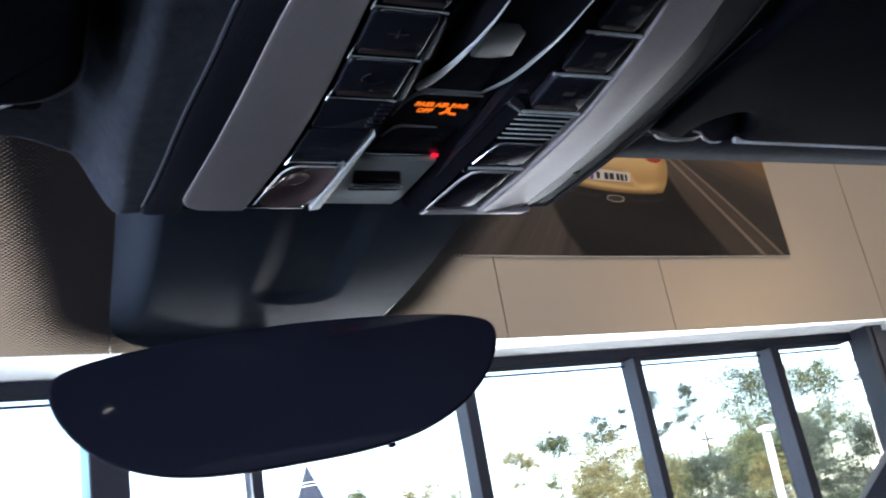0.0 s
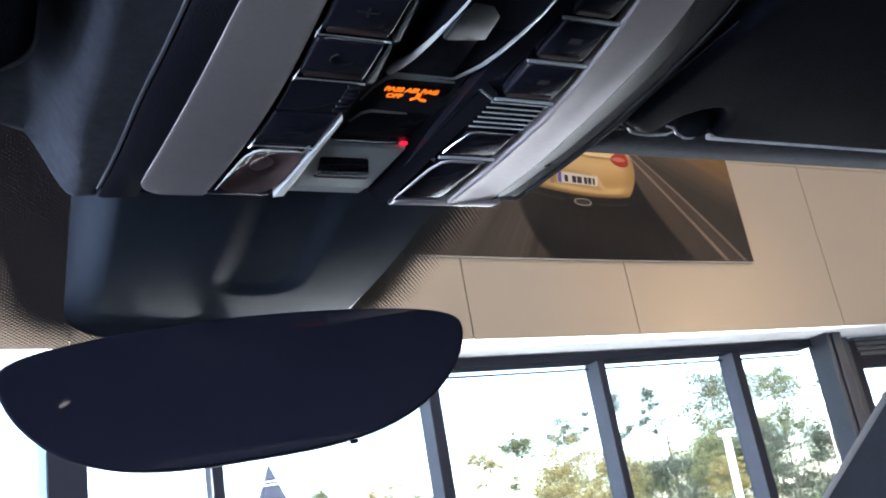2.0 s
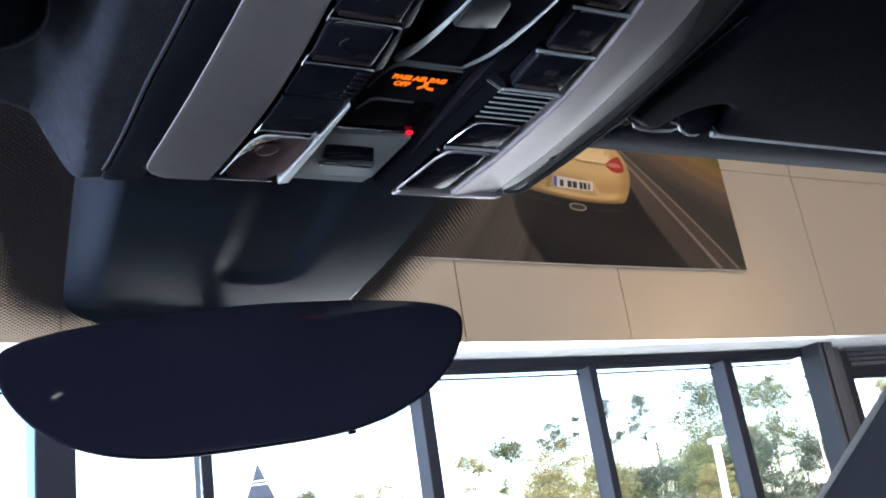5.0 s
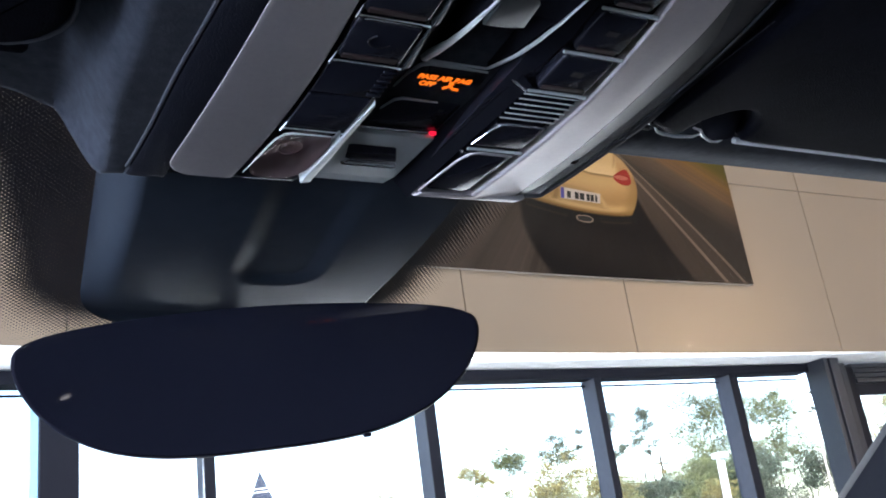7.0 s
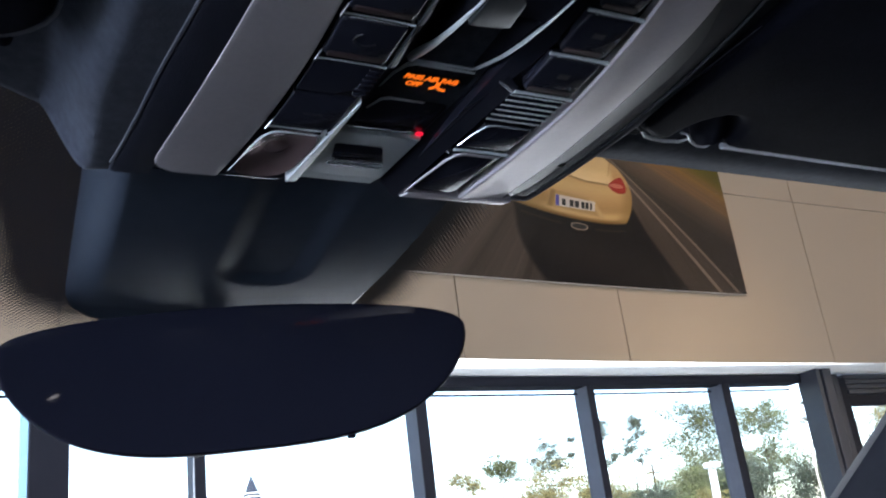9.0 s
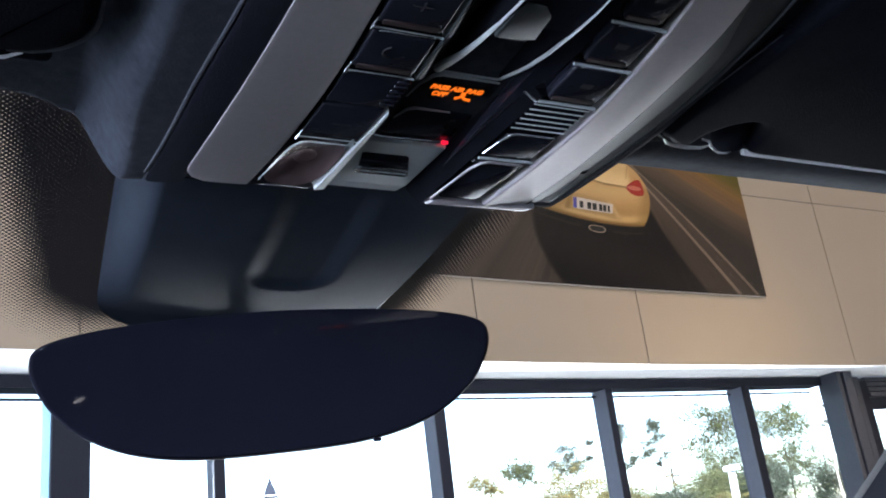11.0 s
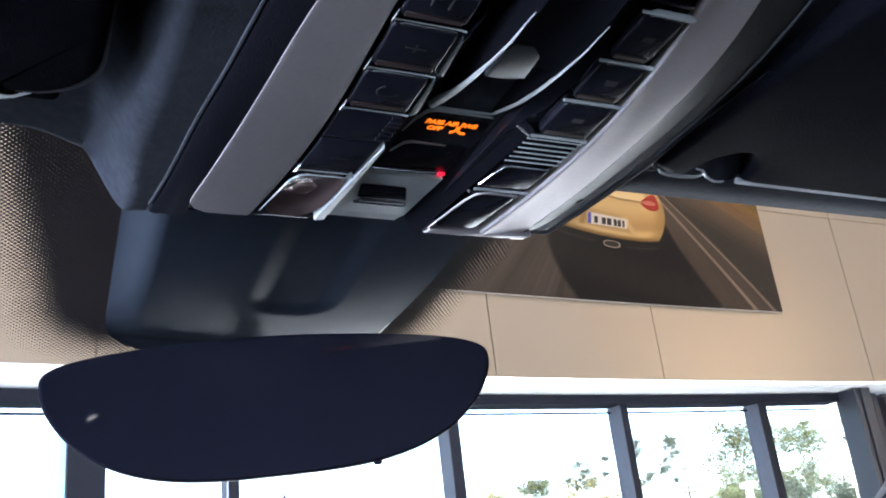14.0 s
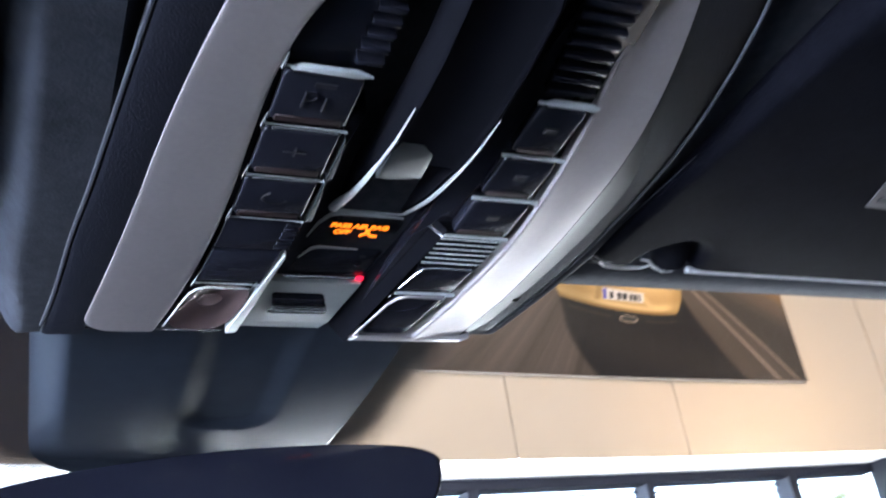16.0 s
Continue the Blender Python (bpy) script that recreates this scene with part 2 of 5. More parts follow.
leaf_pine = leaf_material("leaf_pine", (0.068, 0.082, 0.058))


# ------------------------------------------------------------------ mesh helpers
def part(name, bm, mat, parent=None, label="", smooth=True, sharp=38):
    me = bpy.data.meshes.new(name)
    bmesh.ops.recalc_face_normals(bm, faces=bm.faces)
    bm.to_mesh(me)
    bm.free()
    me.materials.append(mat)
    if smooth:
        me.polygons.foreach_set("use_smooth", [True] * len(me.polygons))
        me.set_sharp_from_angle(angle=radians(sharp))
    ob = new(name, me)
    ob.parent = parent
    if label:
        ob["label"] = label
    return ob


def thing(name, place, label, category, group="", kind=""):
    return tagged(new(name), label, category, group, kind)


def add_box(bm, x0, x1, y0, y1, z0, z1, r=0.0, seg=2):
    made = bmesh.ops.create_cube(bm, size=1.0)["verts"]
    for v in made:
        v.co = Vector((x0 + (v.co.x + 0.5) * (x1 - x0), y0 + (v.co.y + 0.5) * (y1 - y0), z0 + (v.co.z + 0.5) * (z1 - z0)))
    if r:
        edges = list({e for v in made for e in v.link_edges})
        bmesh.ops.bevel(bm, geom=edges, offset=r, segments=seg, profile=0.5, affect="EDGES", clamp_overlap=True)
    return bm


def box(x0, x1, y0, y1, z0, z1, r=0.0, seg=2):
    return add_box(bmesh.new(), x0, x1, y0, y1, z0, z1, r, seg)


def add_tube(bm, points, radius, sides=8, closed=False):
    pts = [Vector(p) for p in points]
    rings = []
    for i, p in enumerate(pts):
        a, b = pts[max(i - 1, 0)], pts[min(i + 1, len(pts) - 1)]
        d = (b - a).normalized()
        side = d.cross(Vector((0.13, 0.21, 0.97))).normalized()
        up = side.cross(d)
        r = radius[i] if isinstance(radius, (list, tuple)) else radius
        rings.append([bm.verts.new(p + r * (math.cos(k) * side + math.sin(k) * up))
                      for k in (2 * math.pi * j / sides for j in range(sides))])
    for r0, r1 in zip(rings, rings[1:]):
        for j in range(sides):
            bm.faces.new((r0[j], r0[(j + 1) % sides], r1[(j + 1) % sides], r1[j]))
    bm.faces.new(rings[0][::-1])
    bm.faces.new(rings[-1])
    return bm


def tube(points, radius, sides=8):
    return add_tube(bmesh.new(), points, radius, sides)


def slab(outline, h0, h1, r, seg=4):
    """A plate of the given plan (counter-clockwise x, y pairs) from h0 up to h1, its rims rounded by r."""
    pts = [Vector((p[0], p[1])) for p in outline]
    n = len(pts)
    normals = []
    for i in range(n):
        e0, e1 = (pts[i] - pts[i - 1]).normalized(), (pts[(i + 1) % n] - pts[i]).normalized()
        a = (e0 + e1).normalized()
        c = max(0.35, a.dot(e0))
        normals.append(Vector((-a.y, a.x)) / c)
    rows = []
    for k in range(seg + 1):
        a = math.pi / 2 * k / seg
        rows.append((r * (1 - math.sin(a)), h0 + r * (1 - math.cos(a))))
    rows += [(i, h1 - (h - h0)) for i, h in rows[::-1]]
    bm = bmesh.new()
    loops = [[bm.verts.new((p.x + q.x * i, p.y + q.y * i, h)) for p, q in zip(pts, normals)] for i, h in rows]
    for a, b in zip(loops, loops[1:]):
        for j in range(n):
            bm.faces.new((a[j], a[(j + 1) % n], b[(j + 1) % n], b[j]))
    bm.faces.new(loops[0][::-1])
    bm.faces.new(loops[-1])
    return bm


def grid(nu, nv, f):
    bm = bmesh.new()
    vs = [[bm.verts.new(f(i / nu, j / nv)) for j in range(nv + 1)] for i in range(nu + 1)]
    for i in range(nu):
        for j in range(nv):
            bm.faces.new((vs[i][j], vs[i + 1][j], vs[i + 1][j + 1], vs[i][j + 1]))
    return bm


def smooth_step(a, b, x):
    t = min(1.0, max(0.0, (x - a) / (b - a)))
    return t * t * (3 - 2 * t)


def lerp(a, b, t):
    return a + (b - a) * t


def moved(bm, f):
    for v in bm.verts:
        v.co = Vector(f(*v.co))
    return bm


# ------------------------------------------------------------------ showroom
def head_y(x):
    return 6.87 + 0.13 * x - 0.0078 * x * x


def bulk_y(x):
    return 6.2 + 0.135 * x - 0.0066 * x * x


def curtain(x0, x1, z0, z1, f, near, far, steps=24):
    """A wall that follows the curve f from x0 to x1, between near and far from it."""
    bm = bmesh.new()
    rows = []
    for i in range(steps + 1):
        x = lerp(x0, x1, i / steps)
        y = f(x)
        rows.append([bm.verts.new((x, y + o, z)) for o, z in ((near, z0), (far, z0), (far, z1), (near, z1))])
    for a, b in zip(rows, rows[1:]):
        for j in range(4):
            bm.faces.new((a[j], a[(j + 1) % 4], b[(j + 1) % 4], b[j]))
    bm.faces.new(rows[0])
    bm.faces.new(rows[-1][::-1])
    return bm


SOFFIT_Z, PANEL_TOP = 2.947, 7.6
bulkhead = tagged(part("wall_north", curtain(-8.9, 15.0, SOFFIT_Z + 0.02, PANEL_TOP, bulk_y, 0.022, 0.16), joint_dark),
                  "curved upper wall clad in glossy beige panels", "wall", kind="structure")
# beige cladding panels with open joints
rows_x = [-8.9, -5.5, -3.6, -1.17, 0.695, 2.01, 3.88, 5.75, 8.70, 10.57, 12.44, 15.0]
for x0, x1 in zip(rows_x, rows_x[1:]):
    for z0, z1 in ((SOFFIT_Z, 4.868), (4.876, PANEL_TOP)):
        bm = curtain(x0 + 0.006, x1 - 0.006, z0, z1, bulk_y, 0.0, 0.018, 8)
        part("panel", bm, panel_beige, bulkhead)

tagged(part("soffit", curtain(-8.9, 15.0, SOFFIT_Z + 0.012, SOFFIT_Z + 0.05, bulk_y, 0.02, 0.75), soffit_white),
       "white painted soffit over the windows", "soffit", kind="structure")

# glazing: head, sill and posts
HEAD_Z, GLASS_Z = 2.945, 2.852
glazing = tagged(part("window_1", curtain(-8.9, 8.72, GLASS_Z, HEAD_Z, head_y, 0.0, 0.20), frame_blue),
                 "tall dark-framed showroom window wall", "window", kind="structure")
part("window_sill", curtain(-8.9, 8.72, 0.10, 0.22, head_y, 0.0, 0.20), frame_blue, glazing)
part("blind_box", curtain(-8.9, 8.70, 2.797, 2.815, head_y, 0.165, 0.178), frame_blue, glazing, "thin bar across the top of the panes")


def mullion(x0, x1, wide=0.075):
    """A post: a pale flank towards the room's end, a dark narrow face."""
    y = head_y(x0)
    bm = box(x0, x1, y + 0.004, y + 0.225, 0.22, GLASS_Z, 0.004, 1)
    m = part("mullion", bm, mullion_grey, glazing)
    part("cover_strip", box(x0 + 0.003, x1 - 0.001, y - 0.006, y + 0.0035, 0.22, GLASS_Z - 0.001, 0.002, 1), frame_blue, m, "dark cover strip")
    return m


posts = [(-3.93, -3.82), (-2.06, -1.95), (-0.29, -0.18), (0.588, 0.843), (1.719, 1.806), (3.682, 3.792), (5.635, 5.72), (7.475, 7.59)]
for x0, x1 in posts:
    mullion(x0, x1)
film_blue = material("film_blue", (0.30, 0.52, 0.66), 0.4, 0, 0.4, 0.08, 20)
part("edge_seal", box(0.533, 0.584, head_y(0.55) + 0.012, head_y(0.55) + 0.185, 0.22, GLASS_Z - 0.002, 0.004, 1), film_blue, glazing, "pale blue strip beside the wide post")
edges_x = [-8.9] + [x for p in posts for x in p] + [8.72]
for x0, x1 in zip(edges_x[0::2], edges_x[1::2]):
    p = part("pane", curtain(x0, x1, 0.22, GLASS_Z, head_y, 0.190, 0.198, 3), shop_glass, glazing)
    p.visible_shadow = False

# corner post and the entrance beside it
corner = tagged(part("corner_post", box(8.737, 8.80, 7.19, 7.48, 0.0, 2.96, 0.006, 1), frame_grey),
                "grey metal corner post of the glazing", "post", kind="structure")
part("cover_strip", box(8.802, 8.842, 7.22, 7.46, 0.0, 2.955, 0.003, 1), frame_blue, corner)
part("jamb", box(8.844, 8.985, 7.19, 7.46, 0.0, 2.96, 0.005, 1), frame_grey, corner)
door = tagged(part("door_1", box(9.25, 9.345, 7.405, 7.52, 0.0, 2.94, 0.006, 1), frame_grey),
              "dark metal framed glass entrance door with louvred transom", "door", kind="structure")
part("door_post", box(9.347, 9.48, 7.42, 7.50, 0.0, 2.90, 0.004, 1), frame_blue, door)
part("door_head", box(9.475, 12.4, 7.42, 7.50, 2.56, 2.69, 0.004, 1), frame_blue, door)
for k in range(4):
    part("louvre", box(9.475, 12.4, 7.40 + 0.012 * k, 7.52, 2.70 + 0.062 * k, 2.752 + 0.062 * k, 0.006, 1), frame_grey, door)
part("door_post", box(12.4, 12.55, 7.41, 7.50, 0.0, 2.95, 0.004, 1), frame_blue, door)
dp = part("pane", box(9.475, 12.4, 7.455, 7.462, 0.06, 2.56), shop_glass, door)
dp.visible_shadow = False
tagged(part("wall_east_return", box(12.56, 15.0, 7.3, 7.5, 0.0, 2.98), plaster), "plain plastered wall beside the entrance", "wall",
       kind="structure")

tagged(part("floor", box(-9.0, 15.2, -9.0, 8.0, -0.12, 0.0), floor_tile), "pale polished tile floor of the showroom", "floor", kind="structure")
tagged(part("ceiling", box(-9.0, 15.2, -9.0, 7.6, 7.6, 7.75), ceiling_paint), "plain white showroom ceiling", "ceiling", kind="structure")
tagged(part("wall_south", box(-9.0, 15.2, -9.2, -9.0, 0.0, 7.6), plaster), "plain plastered back wall", "wall", kind="structure")
tagged(part("wall_east", box(15.0, 15.2, -9.0, 7.5, 0.0, 7.6), plaster), "plain plastered side wall", "wall", kind="structure")
# unseen; the long opening under it is assumed, to admit light from the left
west = tagged(part("wall_west", box(-5.2, -4.95, -9.0, 6.0, 4.0, 7.6), plaster), "unseen plastered wall above a long side left open for daylight", "wall", kind="structure")
part("plinth", box(-5.2, -4.95, -9.0, 6.0, 0.0, 0.35), plaster, west)

# exit sign
sign = thing("exit_sign", None, "green lit exit sign on the beige wall", "sign")
part("case", box(10.48, 10.87, bulk_y(10.6) - 0.09, bulk_y(10.6) - 0.03, 4.545, 4.905, 0.008, 2), frame_grey, sign)
part("face", box(10.49, 10.86, bulk_y(10.6) - 0.096, bulk_y(10.6) - 0.091, 4.555, 4.895), exit_glow, sign, "glowing green face")


# ------------------------------------------------------------------ poster on the wall
def poster_colour(name, base, rough=0.3):
    return material(name, base, rough, 0, 0.05, 0.08, 6)


def picture_material():
    """Printed sheet: the inks are stored on the sheet's own mesh."""
    m = material("print_picture", (0.05, 0.04, 0.03), 0.3, 0, 0.04, 0.08, 6)
    n, l = m.node_tree.nodes, m.node_tree.links
    ink = n.new("ShaderNodeAttribute")
    ink.attribute_name = "ink"
    l.new(ink.outputs["Color"], n["Principled BSDF"].inputs["Base Color"])
    return m


pc_line = poster_colour("print_line", (0.120, 0.092, 0.070))
pc_black = poster_colour("print_black", (0.014, 0.013, 0.012))
pc_red = poster_colour("print_red", (0.135, 0.014, 0.010))
pc_red_pale = poster_colour("print_red_pale", (0.200, 0.060, 0.040))
pc_white = poster_colour("print_white", (0.230, 0.200, 0.178))
pc_blue = poster_colour("print_blue", (0.040, 0.036, 0.130))
edge_white = material("poster_edge", (0.34, 0.30, 0.27), 0.5)

P_X0, P_X1, P_Z0, P_Z1, P_OFF = 2.70, 7.53, 3.68, 6.45, -0.035
poster = thing("wall_poster", None, "large printed poster of a golden car driving on a road", "poster")
part("backing", curtain(P_X0, P_X1, P_Z0, P_Z1, bulk_y, P_OFF, -0.002), edge_white, poster)
layer = [P_OFF]


def printed(name, outline, mat, label="", rounds=0):
    """A flat printed field of the picture, laid on the one before; outline in x, z."""
    layer[0] -= 0.0006
    off = layer[0]
    pts = [Vector((x, 0, z)) for x, z in outline]
    for _ in range(rounds):
        pts = [q for i in range(len(pts)) for q in (pts[i].lerp(pts[(i + 1) % len(pts)], 0.25), pts[i].lerp(pts[(i + 1) % len(pts)], 0.75))]
    bm = bmesh.new()
    bm.faces.new([bm.verts.new((p.x, bulk_y(p.x) + off, p.z)) for p in pts])
    for cut in range(1, 12):
        x = P_X0 + (P_X1 - P_X0) * cut / 12
        bmesh.ops.bisect_plane(bm, geom=bm.verts[:] + bm.edges[:] + bm.faces[:], plane_co=(x, 0, 0), plane_no=(1, 0, 0))
    for v in bm.verts:
        v.co.y = bulk_y(v.co.x) + off
    return part(name, bm, mat, poster, label, smooth=False)


def ink_at(x, z):
    """The printed picture: a golden car on a dark road, soft with speed. x, z are arrays; returns red, green, blue."""
    rng = np.random.default_rng(5)
    tables = [rng.random(4096) for _ in range(4)]

    def streaks(a, k):
        i = np.floor(a).astype(int)
        f = a - i
        f = f * f * (3 - 2 * f)
        return tables[k][i % 4096] * (1 - f) + tables[k][(i + 1) % 4096] * f

    def soft(d, w):
        f = np.clip(0.5 + d / w, 0, 1)
        return f * f * (3 - 2 * f)

    def lay(rgb, colour, f):
        return rgb * (1 - f[..., None]) + np.asarray(colour) * f[..., None]

    # the road, drawn out in streaks from the point that it runs to
    fan = np.arctan2(x - 5.75, 5.75 - z)
    grain = 0.5 * streaks(400 + fan * 24, 0) + 0.3 * streaks(900 + fan * 70, 1) + 0.2 * streaks(1900 + fan * 190, 2)
    rgb = np.ones(x.shape + (3,)) * (0.050, 0.037, 0.029)
    rgb = rgb * (0.62 + 0.76 * grain)[..., None]
    rgb = rgb * (1 + 0.35 * np.clip((4.6 - x) / 1.2, 0, 1) * soft(z - 3.95, 0.9))[..., None]
    # lane beside the car, the verge beyond the lines, and blurred autumn leaves
    line1 = x - (7.149 - 0.846 * (z - 3.666) - 0.055 * (z - 3.666) ** 2)
    line2 = x - (7.405 - 0.905 * (z - 3.676) - 0.115 * (z - 3.676) ** 2)
    lane = x - (6.718 - 0.86 * (z - 3.667) + 0.22 * (z - 3.667) ** 2)
    rgb = lay(rgb, (0.034, 0.026, 0.021), soft(lane, 0.05) * 0.55)
    rgb = lay(rgb, (0.060, 0.046, 0.035), soft(lane, 0.05) * soft(z - 4.5, 0.9) * 0.8)
    rgb = lay(rgb, (0.027, 0.022, 0.019), soft(line2, 0.06) * 0.85)
    across = (x - 6.46) * 0.43 + (z - 5.06) * 0.90
    blur = streaks(300 + across * 9, 3) - 0.5 + 0.5 * (streaks(1200 + across * 45, 1) - 0.5)
    rgb = lay(rgb, (0.090, 0.062, 0.040), soft(across + 0.22 + 0.10 * blur, 0.38) * soft(line2 - 0.05, 0.2) * 0.8)
    rgb = lay(rgb, (0.31, 0.135, 0.028), soft(across - 0.13 + 0.12 * blur, 0.34) * soft(line2 - 0.12, 0.25) * (0.50 + 0.5 * blur).clip(0, 1))
    rgb = lay(rgb, (0.075, 0.066, 0.016), soft(across - 0.24 + 0.12 * blur, 0.34) * 0.9)
    rgb = lay(rgb, (0.048, 0.050, 0.016), soft(across - 0.55 + 0.2 * blur, 0.5) * 0.8)
    for d, w, k in ((line1, 0.022, 0.8), (line2, 0.018, 0.75)):
        wide = w * (0.7 + 0.55 * np.clip((4.9 - z) / 1.2, 0, 1))
        rgb = lay(rgb, (0.185, 0.140, 0.104), soft(wide - np.abs(d - 0.02), 0.018) * k * (0.8 + 0.3 * grain))
    # the car's shadow
    edge = x - (4.635 + 0.62 * np.clip(4.22 - z, 0, 1) ** 2 + 0.10 * np.clip(4.22 - z, 0, 1))
    dark = soft(edge, 0.07) * soft(-lane, 0.06) * soft(4.55 - z, 0.05)
    rgb = lay(rgb, (0.0105, 0.0088, 0.0088), dark)
    rgb = lay(rgb, (0.017, 0.014, 0.0125), dark * soft(0.16 - np.abs(z - 4.02 + 0.2 * (x - 5.3)), 0.3) * (0.3 + 0.6 * grain))
    # lower bumper, then the golden body
    low = 4.331 + np.where(x < 5.709, 0.112, 0.28) * (x - 5.709) ** 2
    right = 6.158 - 0.9 * (z - 4.70) ** 2 - np.where(z < 4.70, 0.35, 0.9) * (z - 4.70) ** 2 - 1.1 * np.clip(z - 4.95, 0, 1) ** 1.5
    rgb = lay(rgb, (0.011, 0.010, 0.0095), soft(z - low + 0.105, 0.02) * soft(6.075 - x, 0.03) * soft(x - 4.66, 0.05) * soft(low + 0.1 - z, 0.05))
    rgb = lay(rgb, (0.040, 0.028, 0.018), soft(0.007 - np.abs(z - low + 0.078), 0.010) * soft(np.abs(x - 5.38) - 0.2, 0.05) * soft(5.98 - x, 0.05) * soft(x - 4.7, 0.05) * 0.6)
    up = z - low
    body = soft(up, 0.018) * soft(right - x, 0.02) * soft(x - 4.60 - 0.2 * np.clip(4.6 - z, 0, 1), 0.03)
    gold = np.ones(x.shape + (3,)) * (0.245, 0.150, 0.058)
    gold = lay(gold, (0.105, 0.058, 0.018), soft(0.035 - up, 0.05))
    gold = lay(gold, (0.330, 0.220, 0.095), soft(0.03 - np.abs(up - 0.075), 0.05) * 0.7)
    gold = lay(gold, (0.175, 0.100, 0.035), soft(0.05 - np.abs(up - 0.155), 0.12) * 0.6)
    gold = lay(gold, (0.300, 0.200, 0.086), soft(0.07 - np.abs(up - 0.36), 0.14) * 0.7)
    gold = lay(gold, (0.145, 0.085, 0.028), soft(x - right + 0.11, 0.16) * 0.75 * soft(4.80 - z, 0.1))
    gold = lay(gold, (0.120, 0.070, 0.024), soft(5.02 - x, 0.35) * 0.75)
    lid = 4.770 + 0.30 * np.clip(5.62 - x, 0, 2) ** 1.5 - 0.02 * (x - 5.6)
    gold = lay(gold, (0.375, 0.270, 0.135), soft(z - lid, 0.02) * soft(5.93 - x, 0.08) * 0.8)
    gold = lay(gold, (0.260, 0.165, 0.070), soft(z - lid - 0.13, 0.12) * 0.5)
    gold = lay(gold, (0.085, 0.050, 0.020), soft(0.010 - np.abs(z - lid), 0.014) * soft(5.88 - x, 0.04) * 0.9)
    gold = lay(gold, (0.430, 0.320, 0.170), soft(0.008 - np.abs(z - lid - 0.022), 0.012) * soft(5.86 - x, 0.04) * 0.5)
    gold = lay(gold, (0.150, 0.092, 0.036), soft(0.008 - np.abs(x - 5.90 - 0.35 * (z - 4.9)), 0.014) * soft(z - 4.86, 0.04) * 0.6)
    # the dished field round the plate
    dish = soft(x - 5.035 - 0.45 * (z - 4.49), 0.02) * soft(5.715 - 0.55 * (z - 4.43) - x, 0.02) * soft(4.640 - 0.115 * (x - 5.1) - z, 0.02) * soft(z - 4.455 + 0.10 * (x - 5.04), 0.03)
    gold = lay(gold, (0.205, 0.128, 0.050), dish * 0.85)
    gold = lay(gold, (0.110, 0.064, 0.022), dish * soft(0.03 - np.abs(x - 5.075 - 0.45 * (z - 4.49)), 0.04) * 0.7)
    gold = lay(gold, (0.300, 0.200, 0.090), dish * soft(x - 5.655 + 0.55 * (z - 4.43), 0.03) * 0.6)
    rgb = rgb * (1 - body[..., None]) + gold * body[..., None]
    return rgb * np.where(body > 0.5, 0.80, 0.60)[..., None]


def picture_sheet(nu=400, nv=230):
    us, vs = np.meshgrid(np.linspace(P_X0, P_X1, nu + 1), np.linspace(P_Z0, P_Z1, nv + 1), indexing="ij")
    me = bpy.data.meshes.new("picture")
    me.vertices.add((nu + 1) * (nv + 1))
    me.vertices.foreach_set("co", np.stack([us, bulk_y(us) + layer[0] - 0.0006, vs], -1).ravel())
    i, j = np.meshgrid(np.arange(nu), np.arange(nv), indexing="ij")
    base = (i * (nv + 1) + j).ravel()
    quads = np.stack([base, base + nv + 1, base + nv + 2, base + 1], -1)
    me.loops.add(quads.size)
    me.loops.foreach_set("vertex_index", quads.ravel())
    me.polygons.add(len(quads))
    me.polygons.foreach_set("loop_start", np.arange(len(quads)) * 4)
    me.update(calc_edges=True)
    me.materials.append(picture_material())
    ink = me.color_attributes.new("ink", "FLOAT_COLOR", "POINT")
    rgb = ink_at(us, vs).reshape(-1, 3)
    ink.data.foreach_set("color", np.concatenate([rgb, np.ones((len(rgb), 1))], 1).ravel())
    ob = new("picture", me)
    ob.parent = poster
    ob["label"] = "printed picture of a golden car on a road"
    layer[0] -= 0.0012
    return ob


picture_sheet()
printed("tail_lamp", [(5.845, 4.763), (5.93, 4.684), (6.05, 4.678), (6.105, 4.72), (6.085, 4.835), (6.055, 4.872), (5.985, 4.850)], pc_red, "red tail lamp", rounds=1)
printed("lamp_band", [(5.86, 4.764), (5.95, 4.735), (6.06, 4.745), (6.06, 4.778), (5.95, 4.795)], pc_red_pale, rounds=1)
printed("tail_lamp", [(4.62, 4.76), (4.80, 4.74), (4.80, 4.82), (4.66, 4.89)], pc_red, "red tail lamp", rounds=1)
printed("exhaust_rim", [(5.28, 4.235), (5.48, 4.225), (5.50, 4.30), (5.28, 4.31)], pc_line, rounds=2)
printed("exhaust", [(5.295, 4.245), (5.465, 4.237), (5.483, 4.292), (5.295, 4.30)], pc_black, rounds=2)
printed("number_plate", [(5.13, 4.462), (5.618, 4.447), (5.644, 4.552), (5.152, 4.583)], pc_white, "white plate with dark bars")
printed("plate_band", [(5.133, 4.465), (5.175, 4.4635), (5.198, 4.577), (5.155, 4.58)], pc_blue)
for k, (c, w) in enumerate(((5.235, 0.045), (5.33, 0.05), (5.395, 0.055), (5.47, 0.04), (5.52, 0.04), (5.57, 0.025))):
    zc = 4.513 - 0.045 * (c - 5.15)
    printed("plate_bar", [(c - w / 2, zc - 0.036), (c + w / 2, zc - 0.037), (c + w / 2 + 0.012, zc + 0.034), (c - w / 2 + 0.012, zc + 0.036)], pc_black)


